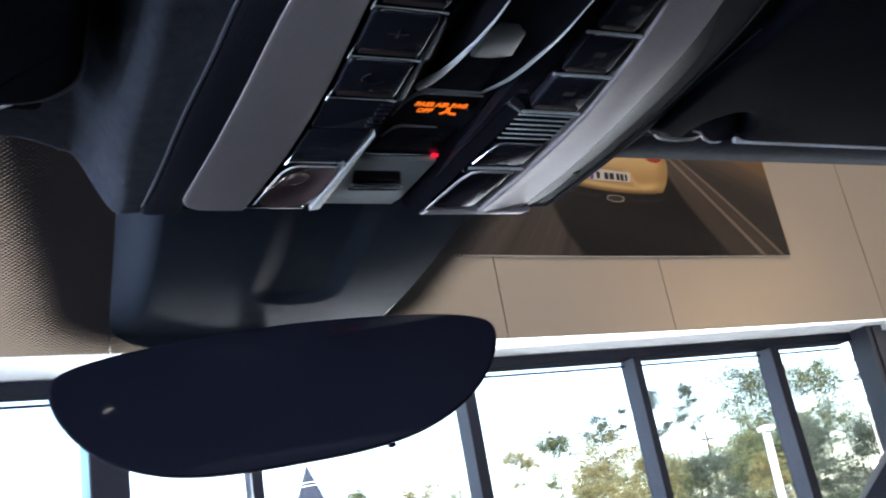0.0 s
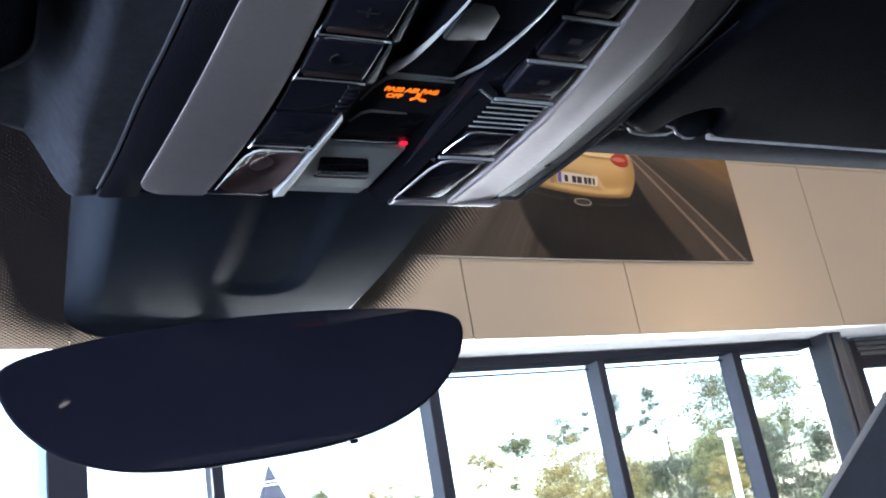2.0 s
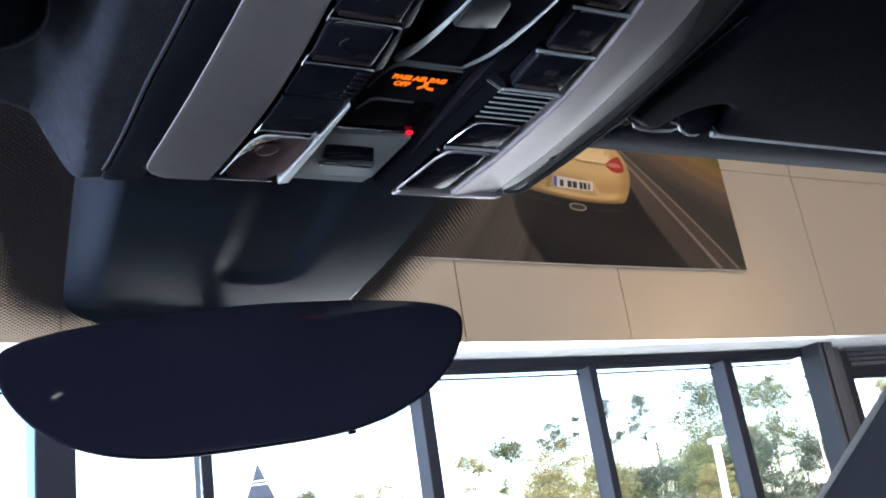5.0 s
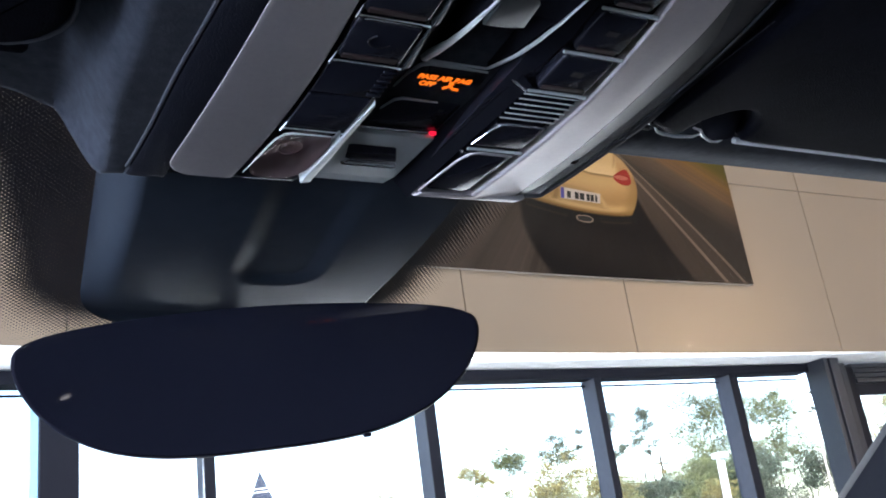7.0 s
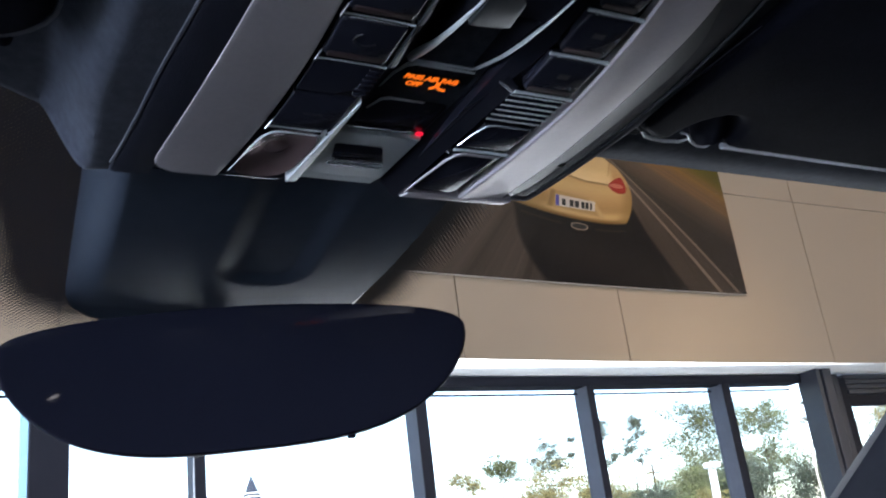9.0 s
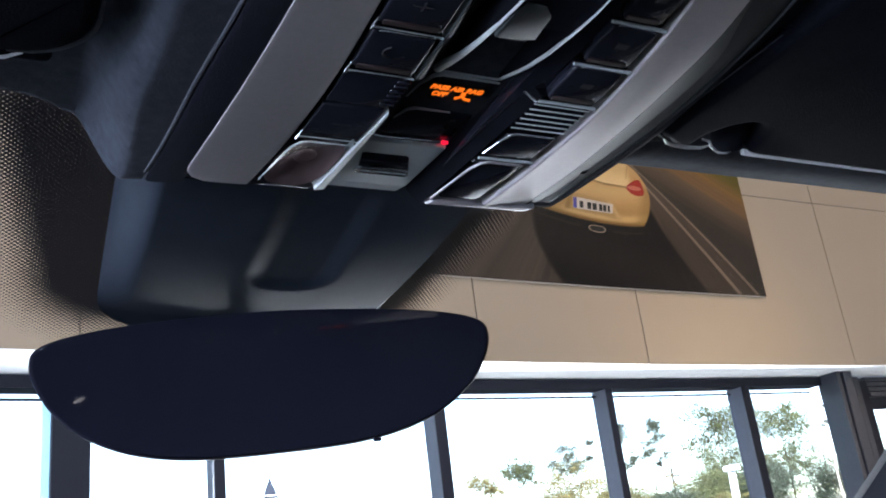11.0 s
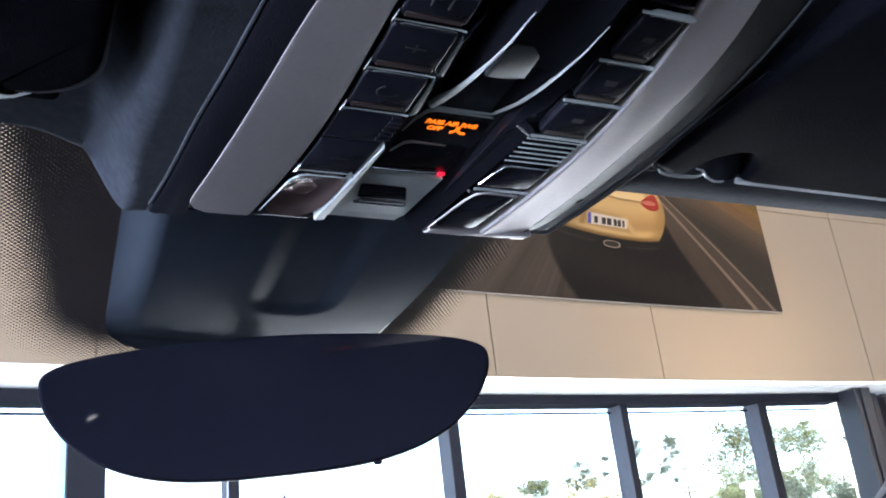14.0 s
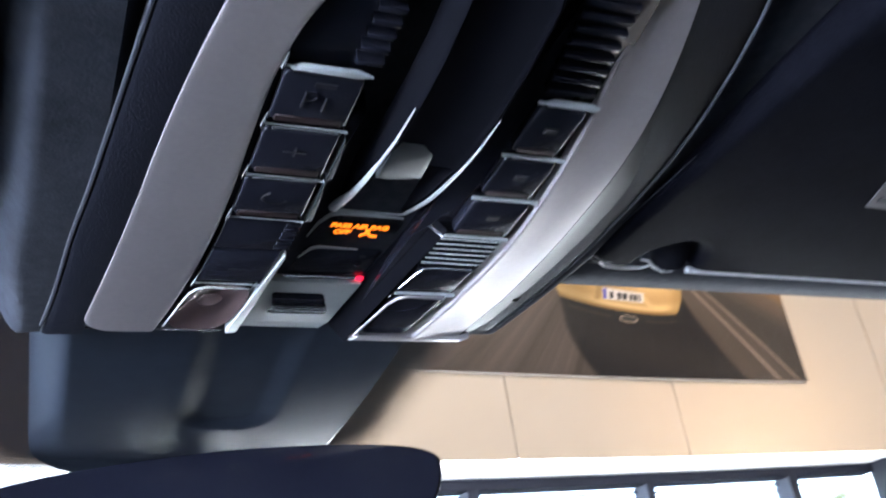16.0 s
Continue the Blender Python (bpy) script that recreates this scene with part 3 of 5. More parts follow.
# ------------------------------------------------------------------ outdoors
tagged(part("ground", box(-900, 900, 8.0, 1500, -0.3, -0.14), grass_mat), "grass verge reaching to the horizon", "ground", kind="structure")
tagged(part("pavement", box(-40, 60, 7.6, 13.0, -0.139, -0.10), concrete), "sunlit concrete apron before the windows", "pavement", kind="structure")
tagged(part("road", box(-300, 300, 13.0, 38.0, -0.139, -0.125), asphalt), "asphalt car park and road", "road", kind="structure")
for gx0, gx1, gy0, gy1 in ((-900, -9.0, -900, 8.0), (15.2, 900, -900, 8.0), (-9.0, 15.2, -900, -9.0)):
    tagged(part("ground_side", box(gx0, gx1, gy0, gy1, -0.3, -0.141), concrete), "concrete yard round the building", "ground", kind="structure")


def leaf_cloud(bm, centre, rx, rz, count, size, rng):
    """Many small leaf blades in an uneven clump."""
    for _ in range(count):
        a, b = rng.uniform(0, 2 * math.pi), math.acos(rng.uniform(-1, 1))
        k = 1.1 * rng.random() ** 0.7
        p = Vector(centre) + Vector((rx * k * math.sin(b) * math.cos(a), rx * k * math.sin(b) * math.sin(a), rz * k * math.cos(b)))
        s = size * rng.uniform(0.5, 1.3)
        u = Vector((rng.gauss(0, 1), rng.gauss(0, 1), rng.gauss(0, 1))).normalized()
        w = u.cross(Vector((rng.gauss(0, 1), rng.gauss(0, 1), rng.gauss(0, 1)))).normalized()
        vs = [bm.verts.new(p + s * q) for q in (u, 0.45 * w, -u, -0.45 * w)]
        bm.faces.new(vs)


def tree(x, y, height, crown_w, crown_low, leaf_mat, bark_mat, label, seed, clumps=26, per=60, leaf=0.24, trunk=0.22):
    rng = random.Random(seed)
    t = thing("tree", None, label, "tree", "trees outside")
    base = Vector((x, y, -0.15))
    lean = Vector((rng.uniform(-0.03, 0.03), rng.uniform(-0.03, 0.03), 1))
    bm = bmesh.new()
    pts = [base + lean * (height * 0.95 * k / 6) + Vector((rng.uniform(-0.14, 0.14), 0, 0)) * (k > 0) for k in range(7)]
    add_tube(bm, pts, [trunk * (1 - 0.14 * k) for k in range(7)], 7)
    spots = []
    for _ in range(clumps // 2):
        k = crown_low + (0.96 - crown_low) * rng.random() ** 0.9
        p = base + lean * (height * k)
        a = rng.uniform(0, 2 * math.pi)
        body = math.sin(math.pi * min(0.97, 0.12 + 0.88 * (k - crown_low) / (1.02 - crown_low))) ** 0.6
        reach = crown_w * rng.uniform(0.35, 1.0) * body
        q = p + Vector((reach * math.cos(a), reach * math.sin(a), reach * rng.uniform(0.05, 0.6)))
        m = p.lerp(q, 0.5) + Vector((0, 0, -0.06 * reach))
        add_tube(bm, [p, m, q], [trunk * 0.32, trunk * 0.18, trunk * 0.06], 5)
        for _ in range(17):
            w = m.lerp(q, rng.uniform(0.1, 1.0))
            e = w + Vector((rng.gauss(0, 1), rng.gauss(0, 1), rng.gauss(0.25, 0.7))) * (0.30 * crown_w)
            add_tube(bm, [w, e], [trunk * 0.10, trunk * 0.03], 4)
            spots.append(w.lerp(e, rng.uniform(0.5, 1.1)))
        spots.append(q)
    part("trunk", bm, bark_mat, t)
    bm = bmesh.new()
    for c in spots:
        s = crown_w * rng.uniform(0.17, 0.40)
        leaf_cloud(bm, c, s, s * rng.uniform(0.45, 0.9), int(per * 1.15 * rng.uniform(0.2, 1.9)), leaf * 0.29, rng)
    part("crown", bm, leaf_mat, t)
    return t


# tall airy pines, broadleaved trees and shrubs across the road
TREES = [
    (64.6, 68, 13.6, 4.6, 0.42, leaf_green, bark, "tall broadleaved tree with airy green crown", 34, 60, 0.34),
    (72.5, 68, 13.9, 3.4, 0.50, leaf_green, bark, "slender broadleaved tree with thin crown", 26, 55, 0.32),
    (59.5, 76, 15.0, 1.5, 0.62, leaf_pine, bark, "tall bare-trunked pine with a tuft on top", 12, 34, 0.26),
    (62.2, 76, 15.2, 1.6, 0.60, leaf_pine, bark, "tall bare-trunked pine with a tuft on top", 12, 34, 0.26),
    (65.0, 78, 15.0, 1.4, 0.64, leaf_pine, bark, "tall bare-trunked pine with a tuft on top", 11, 32, 0.26),
    (51.8, 76, 12.4, 2.2, 0.55, leaf_pine, bark, "pine rising behind yellowing trees", 15, 40, 0.28),
    (55.2, 76, 13.2, 0.9, 0.45, leaf_pine, bark, "thin dead-looking pine with few needles", 8, 18, 0.22),
    (35.6, 52, 6.6, 3.4, 0.15, leaf_yellow, bark, "yellowing broadleaved tree by the road", 34, 70, 0.24),
    (39.4, 64, 9.4, 2.0, 0.30, leaf_green, bark, "narrow young green tree", 16, 50, 0.26),
    (36.0, 64, 9.0, 1.6, 0.40, leaf_yellow, bark, "narrow young tree with sparse leaves", 12, 36, 0.24),
    (41.5, 56, 6.2, 2.6, 0.15, leaf_yellow, bark, "low yellow-green tree by the road", 20, 55, 0.24),
    (46.0, 62, 6.0, 2.6, 0.10, leaf_green, bark, "low rounded green shrub tree", 20, 60, 0.26),
    (48.5, 58, 5.6, 2.5, 0.06, leaf_dark, bark, "dense dark green bush", 22, 70, 0.26),
    (54.5, 60, 7.6, 3.0, 0.10, leaf_green, bark, "broad green tree by the road", 26, 70, 0.28),
    (49.5, 52, 4.4, 2.0, 0.06, leaf_yellow, bark, "bright yellow bush by the road", 16, 60, 0.22),
    (58.8, 60, 6.4, 2.8, 0.08, leaf_dark, bark, "dark green shrub tree", 24, 70, 0.28),
    (63.5, 60, 6.2, 3.0, 0.05, leaf_dark, bark, "dense dark hedge tree", 26, 80, 0.28),
    (68.0, 60, 6.8, 3.2, 0.05, leaf_dark, bark, "dense dark hedge tree", 26, 80, 0.28),
    (72.5, 60, 7.2, 3.2, 0.05, leaf_dark, bark, "dense dark hedge tree", 26, 80, 0.28),
    (55.6, 48, 10.6, 0.5, 0.50, leaf_dark, bark_pale, "pale thin birch trunk with few leaves", 8, 14, 0.18),
    (77.0, 57, 11.8, 4.2, 0.10, leaf_yellow, bark, "sunlit yellow-green tree behind the entrance", 34, 70, 0.30),
    (83.0, 57, 12.5, 4.6, 0.10, leaf_green, bark, "sunlit green tree behind the entrance", 34, 70, 0.30),
    (57.0, 70, 6.2, 2.6, 0.10, leaf_green, bark, "airy green tree among the pines", 26, 60, 0.28),
    (67.5, 66, 9.0, 2.6, 0.15, leaf_green, bark, "airy green tree by the road", 26, 60, 0.28),
    (53.0, 66, 6.0, 3.0, 0.06, leaf_dark, bark, "dense green shrub tree", 26, 70, 0.28),
    (61.5, 66, 7.0, 3.4, 0.06, leaf_green, bark, "dense green shrub tree", 26, 70, 0.28),
    (44.0, 66, 7.6, 2.6, 0.12, leaf_green, bark, "young green tree by the road", 22, 55, 0.26),
    (22.8, 64, 7.2, 1.6, 0.30, leaf_green, bark, "young tree top beyond the window", 12, 40, 0.24),
    (27.4, 64, 7.0, 2.0, 0.30, leaf_yellow, bark, "young tree top beyond the window", 14, 40, 0.24),
    (50.2, 64, 5.8, 2.4, 0.10, leaf_green, bark, "airy green tree in the thicket", 24, 55, 0.24),
    (56.2, 64, 7.0, 2.4, 0.10, leaf_yellow, bark, "airy yellowing tree in the thicket", 24, 50, 0.24),
    (60.2, 63, 9.0, 2.8, 0.08, leaf_green, bark, "airy green tree in the thicket", 24, 50, 0.24),
    (65.6, 63, 7.6, 2.8, 0.06, leaf_dark, bark, "dark green tree in the thicket", 24, 55, 0.24),
    (70.5, 63, 7.8, 3.0, 0.06, leaf_green, bark, "airy green tree in the thicket", 26, 55, 0.24),
    (75.5, 62, 8.4, 3.4, 0.06, leaf_dark, bark, "dark green tree in the thicket", 28, 55, 0.26),
    (30.5, 64, 6.4, 2.0, 0.20, leaf_green, bark, "young tree beyond the window", 14, 40, 0.24),
]
for i, (x, y, h, w, low, lm, bk, text, clumps, per, leaf) in enumerate(TREES):
    tree(x, y, h, w, low, lm, bk, text, 100 + i, clumps, per * (0.65 if lm is leaf_dark else 1.0), leaf, 0.045 + 0.0055 * h)

# lamp post before the trees
lamp_post = thing("street_lamp", None, "white painted street lamp post with a flat head", "street lamp")
part("pole", tube([(15.2, 16, -0.12), (15.25, 16, 1.4), (15.32, 16, 2.86)], [0.10, 0.085, 0.085], 12), post_paint, lamp_post)
part("head", box(15.21, 15.45, 15.84, 16.16, 2.80, 2.93, 0.03, 2), post_paint, lamp_post)
# utility pole with wires
pole = thing("utility_pole", None, "wooden utility pole carrying thin wires", "utility pole")
part("pole", tube([(61.2, 72, -0.15), (61.3, 72, 9.0)], [0.16, 0.11], 8), bark, pole)
part("cross_arm", box(60.4, 62.2, 71.93, 72.07, 8.1, 8.25, 0.02, 1), bark, pole)
for k, z in enumerate((7.2, 8.3)):
    bm = tube([(x, 72 + 0.02 * k, z + 0.00035 * (x - 61) ** 2) for x in range(-40, 121, 8)], 0.022, 4)
    part("wire", bm, frame_grey, pole, "thin overhead wire")
# pointed roof of a pavilion
roof = thing("pavilion_roof", None, "dark blue pointed pavilion roof with white bands", "roof")
bm = bmesh.new()
bmesh.ops.create_cone(bm, cap_ends=True, segments=4, radius1=2.75, radius2=0.03, depth=6.0,
                      matrix=Matrix.Translation((23.75, 80, 8.35)) @ Matrix.Rotation(radians(45), 4, "Z"))
part("roof_slope", bm, slate_blue, roof, smooth=False)
for z in (9.55, 9.85):
    r = 2.75 * (11.35 - z) / 6.0 + 0.04
    bm = bmesh.new()
    bmesh.ops.create_cone(bm, cap_ends=True, segments=4, radius1=r, radius2=r * 0.96, depth=0.07,
                          matrix=Matrix.Translation((23.75, 80, z)) @ Matrix.Rotation(radians(45), 4, "Z"))
    part("band", bm, post_paint, roof, "white band", smooth=False)
for dx in (-1.3, 1.3):
    for dy in (-1.3, 1.3):
        part("post", tube([(23.75 + dx, 80 + dy, -0.15), (23.75 + dx, 80 + dy, 5.4)], 0.12, 8), post_paint, roof)


# ------------------------------------------------------------------ car cabin
MID = 0.225


def mid(y):
    return MID - 1.1 * max(0.0, y - 0.30) ** 2


def con_z(y):
    return 1.432 + (0.394 - y) * 0.09


def con(u, y, h):
    """From the console's own measures (across, ahead, up from its lower face) to the world."""
    return (mid(y) + u, y, con_z(y) + h)


def rim_half(y, side=1):
    """Half the width of the console's rim: parallel in front, drawn in to a round end at the back."""
    if y <= 0.15:
        return 0.0
    end = math.sqrt(max(0.0, 1 - (max(0.0, 0.200 - y) / 0.050) ** 2))
    if side > 0:
        return (0.0975 - 1.75 * max(0.0, 0.30 - y) ** 2) * end
    behind, ahead = 0.335 - y, y - 0.345
    return (0.0976 - 0.05 * (behind + math.hypot(behind, 0.015)) - 0.035 * (ahead + math.hypot(ahead, 0.015))) * end


def liner_z(x, y):
    du = abs(x - mid(y))
    if x > mid(y):
        t = smooth_step(0.105, 0.132, du)
    else:
        e = 0.1105 - 0.0115 * smooth_step(0.35, 0.415, y)
        t = smooth_step(e, e + 0.017, du)
    low = con_z(y) + (0.010 if x > mid(y) else lerp(0.010, 0.0022, smooth_step(0.086, 0.0935, du)))
    t = max(t, 1 - smooth_step(0.08, 0.17, y))
    return lerp(low, 1.464, t) + 0.060 * (1 - smooth_step(-0.15, 0.20, y))


def liner_front(x):
    if x < 0.215:
        return lerp(0.4005, 0.4045, smooth_step(0.06, 0.11, x)) + 0.0095 * math.exp(-((x - 0.0965) / 0.012) ** 2)
    return 0.4035 + 0.0105 * (1 - smooth_step(0.100, 0.138, x - 0.215))


LX0, LX1, LY0 = -0.34, 0.76, -1.15


def liner_point(a, b):
    # finer towards the console
    x = lerp(LX0, 0.04, a / 0.2) if a < 0.2 else lerp(0.04, 0.40, (a - 0.2) / 0.6) if a < 0.8 else lerp(0.40, LX1, (a - 0.8) / 0.2)
    yf = liner_front(x)
    if b < 0.8:
        y = lerp(LY0, yf, 1 - (1 - b / 0.8) ** 2.2)
        fold = 0.0045 * math.sin(math.pi * min(1.0, max(0.0, (y - 0.358) / 0.047))) * smooth_step(0.335, 0.36, x)
        return (x, y, liner_z(x, y) - fold - 0.35 * max(0, abs(x - 0.21) - 0.44) ** 1.5)
    k = (b - 0.8) / 0.2
    z = liner_z(x, yf) - 0.35 * max(0, abs(x - 0.21) - 0.44) ** 1.5
    a2 = k * math.pi * 0.75
    return (x, yf + 0.010 * math.sin(a2), z + 0.010 * (1 - math.cos(a2)))


headliner = tagged(part("headliner", grid(300, 120, liner_point), suede), "dark suede-like roof lining swelling round the overhead console", "headliner",
                   kind="structure")


def glass_z(y):
    d = y - 0.395
    return 1.475 - 0.2 * d - 0.35 * d * d


def shield(a, b):
    x = lerp(-0.42, 0.86, a)
    y = lerp(0.392, 1.30, b)
    return (x, y, glass_z(y) - 0.10 * (x - 0.22) ** 2)


ws = tagged(part("windshield", grid(24, 24, shield), windshield_glass), "clear curved car windscreen", "windscreen", kind="structure")
ws.visible_shadow = False


def frit_material():
    """Black ceramic dots on the glass, solid beside the sensor housing and thinning outward."""
    m = bpy.data.materials.new("frit")
    m.use_nodes = True
    n, l = m.node_tree.nodes, m.node_tree.links
    b = n["Principled BSDF"]
    b.inputs["Base Color"].default_value = (0.012, 0.0125, 0.021, 1)
    b.inputs["Roughness"].default_value = 0.5

    def mathn(op, a, c=None):
        k = n.new("ShaderNodeMath")
        k.operation = op
        for i, v in enumerate((a, c)):
            if v is None:
                continue
            if isinstance(v, (int, float)):
                k.inputs[i].default_value = v
            else:
                l.new(v, k.inputs[i])
        return k.outputs[0]

    co, sp = n.new("ShaderNodeTexCoord"), n.new("ShaderNodeSeparateXYZ")
    l.new(co.outputs["Object"], sp.inputs[0])
    x, y = sp.outputs[0], sp.outputs[1]
    pitch = 0.0027
    # two interleaved square lattices of dots
    def lattice(off):
        gx = mathn("SUBTRACT", mathn("FRACT", mathn("ADD", mathn("DIVIDE", x, pitch), 100 + off)), 0.5)
        gy = mathn("SUBTRACT", mathn("FRACT", mathn("ADD", mathn("DIVIDE", y, pitch), 100 + off)), 0.5)
        return mathn("SQRT", mathn("ADD", mathn("MULTIPLY", gx, gx), mathn("MULTIPLY", gy, gy)))
    near = mathn("MINIMUM", lattice(0.0), lattice(0.5))
    # distance outside a rounded core behind the housing, drawn in towards the bottom of the glass
    qx = mathn("MAXIMUM", mathn("MAXIMUM", mathn("SUBTRACT", 0.13, x), mathn("ADD", mathn("MULTIPLY", mathn("SUBTRACT", x, 0.300), 1.4), 0.037)), 0.0)
    qy = mathn("MAXIMUM", mathn("SUBTRACT", y, 0.53), 0.0)
    d = mathn("SQRT", mathn("ADD", mathn("MULTIPLY", qx, qx), mathn("MULTIPLY", qy, qy)))
    d = mathn("SUBTRACT", d, mathn("MULTIPLY", mathn("MAXIMUM", mathn("SUBTRACT", 0.5, y), -0.03), 0.2))
    mr = n.new("ShaderNodeMapRange")
    mr.inputs["From Min"].default_value, mr.inputs["From Max"].default_value = 0.0380, 0.080
    mr.inputs["To Min"].default_value, mr.inputs["To Max"].default_value = 0.447, 0.02
    l.new(d, mr.inputs["Value"])
    mask = mathn("LESS_THAN", near, mr.outputs[0])
    tr, mx = n.new("ShaderNodeBsdfTransparent"), n.new("ShaderNodeMixShader")
    l.new(mask, mx.inputs[0])
    l.new(tr.outputs[0], mx.inputs[1])
    l.new(b.outputs[0], mx.inputs[2])
    l.new(mx.outputs[0], n["Material Output"].inputs["Surface"])
    return m


def frit_sheet(a, b):
    x = lerp(0.0, 0.40, a)
    y = lerp(0.394, 0.66, b)
    return (x, y, glass_z(y) - 0.10 * (x - 0.22) ** 2 - 0.0015)


tagged(part("frit_band", grid(20, 14, frit_sheet), frit_material(), ws), "black dotted ceramic print on the windscreen")

# ---------------- overhead console
console = thing("overhead_console", None, "black overhead console with silver side trims and rows of buttons", "console")


def cpart(name, bm, mat, parent=console, label="", sharp=38):
    return part(name, moved(bm, con), mat, parent, label, sharp=sharp)


def inner_half(y, side=-1):
    if side > 0:
        return 0.0537 - 0.29 * max(0.0, 0.33 - y) ** 1.5
    return 0.053 * max(0.0, 1 - max(0.0, (0.268 - y) / 0.085) ** 2.4) ** 0.5


def crease_half(y):
    return 0.0772 - 0.07 * (0.365 - min(y, 0.365)) - 1.2 * max(0.0, 0.285 - y) ** 2


def trim_half(y, side=1):
    if side > 0:
        return lerp(crease_half(y) + 0.0012, 0.0886 - 2.4 * max(0.0, 0.31 - y) ** 2, smooth_step(0.222, 0.292, y))
    if y > 0.226:
        return 0.0826 - 0.70 * max(0.0, 0.356 - y) ** 2 - 0.9 * max(0.0, y - 0.356) ** 2
    return 0.0815 * max(0.0, 1 - max(0.0, (0.300 - y) / 0.137) ** 2.4) ** 0.46


# base bowl behind everything
Y_BACK, Y_FRONT = 0.158, 0.4035


def plan(half, y0, y1, n=40, corner=0.0):
    """A closed outline, counter-clockwise, of the given half width between y0 and y1."""
    ys = [lerp(y0, y1, (k / n) ** 1.6) for k in range(n + 1)]
    right = [(half(y), y) for y in ys if half(y) > 0.002]
    if corner:
        x = right[-1][0]
        right = [p for p in right if p[1] < y1 - corner]
        right += [(x - corner * (1 - math.cos(a)), y1 - corner * (1 - math.sin(a))) for a in (math.pi / 2 * k / 6 for k in range(7))]
    return right + [(-x, y) for x, y in right[::-1]]


cpart("back_plate", slab(plan(rim_half, Y_BACK, Y_FRONT + 0.001, corner=0.006), 0.0140, 0.0180, 0.001), housing_plastic, label="dark plastic back plate")


def bezel_strip(side):
    """The dark surround outside a side trim, running round the back to the middle."""
    bm = bmesh.new()
    rows = []
    for k in range(61):
        y = lerp(0.1605, Y_FRONT + 0.001, (k / 60) ** 1.5)
        ho = rim_half(y, side)
        hi = max(0.0, min(trim_half(y, side) - 0.002, ho - 0.004))
        z = 0.0060 if side > 0 else 0.0003
        rows.append([bm.verts.new((side * u, y, h)) for u, h in ((hi, 0.0100), (hi, z + 0.0004), (ho - 0.0025, z), (ho - 0.0008, z + 0.0008), (ho, z + 0.0028), (ho, 0.0150))])
    for a, b in zip(rows, rows[1:]):
        for j in range(5):
            bm.faces.new((a[j], a[j + 1], b[j + 1], b[j]))
    bm.faces.new(rows[-1])
    return bm


for side in (-1, 1):
    cpart("bezel", bezel_strip(side), housing_plastic, label="dark plastic surround")
cpart("rim_bead", tube([(-rim_half(y, -1) - 0.0004, y, 0.0016) for y in [lerp(Y_FRONT - 0.004, 0.165, k / 50) for k in range(51)]], 0.0007, 6), seam_dark)
cpart("rim_bead", tube([(rim_half(y), y, 0.0062) for y in [lerp(Y_FRONT - 0.004, 0.165, k / 50) for k in range(51)]], 0.0007, 6), seam_dark)
for side in (-1, 1):
    cols = [(0.0245, y) for y in (0.185, Y_FRONT - 0.001)] + [(inner_half(y, side) + 0.004, y) for y in (0.4, 0.3, 0.26, 0.24, 0.22, 0.205, 0.195)]
    cols = cols[::-1] if side > 0 else [(-x, y) for x, y in cols]
    cpart("tray", slab(cols, 0.0046, 0.0130, 0.0004, 2), gloss_black, label="glossy black button tray")


def trim_strip(side, bevel=False):
    """One silver side trim: broad lower face with a rounded inner rim; or the bevel outside it."""
    n = 64
    bm = bmesh.new()
    rows = []
    for k in range(n + 1):
        y = lerp(0.1815, Y_FRONT - 0.0036, 1 - (1 - (k / n) ** 1.4) ** 1.25)
        hi, ho = inner_half(y, side) + 0.0006, trim_half(y, side)
        back = max(0.0, y - (Y_FRONT - 0.0135)) / 0.0100
        ho -= (0.0090 if side < 0 else 0.0050) * (1 - math.sqrt(max(0.0, 1 - back * back)))
        ho = max(ho, hi + 0.010)
        prof = [(hi, 0.0035), (hi, 0.0004), (hi + 0.0006, -0.0006), (hi + 0.0016, -0.0008)]
        cr = min(crease_half(y), ho - 0.0010)
        if bevel:
            oh = lerp(-0.0030, 0.0012, smooth_step(0.22, 0.385, y))
            prof = [(cr + 0.0001, 0.0045), (cr + 0.0001, oh + 0.0003), (cr + 0.0004, oh + 0.0002), (lerp(cr, ho, 0.5), lerp(0.0012, 0.0048, 0.5 * smooth_step(0.0, 0.012, ho - cr))), (ho, lerp(0.0012, 0.0048, smooth_step(0.0, 0.012, ho - cr))), (ho, 0.0105)]
        elif side > 0:
            # the face twists: outward in front, inward towards the back
            oh = lerp(-0.0030, 0.0012, smooth_step(0.22, 0.385, y))
            prof += [(hi + 0.0022, -0.0007), (lerp(hi, cr, 0.5), lerp(-0.0007, oh, 0.5)), (cr - 0.0010, oh - 0.0001), (cr - 0.0002, oh), (cr, oh + 0.0003), (cr, 0.0045)]
        else:
            prof = [(hi, 0.0035), (hi, 0.0010), (hi + 0.0008, 0.0001), (hi + 0.0020, -0.0001), (hi + 0.0028, -0.0001), (lerp(hi, ho, 0.5), -0.0002), (ho - 0.0018, -0.0001), (ho - 0.0009, 0.0), (ho - 0.0003, 0.0002),
                    (ho, 0.0008), (ho + 0.0001, 0.0040), (ho, 0.0105)]
        # the right-hand trim climbs a little towards its back end
        rise = 1.4 * max(0.0, 0.285 - y) ** 2 if side > 0 else 0.0
        rows.append([bm.verts.new((side * u, y, h + rise)) for u, h in prof])
    for a, b in zip(rows, rows[1:]):
        for j in range(len(a) - 1):
            bm.faces.new((a[j], a[j + 1], b[j + 1], b[j]))
    bm.faces.new(rows[-1])
    bm.faces.new(rows[0])
    return bm


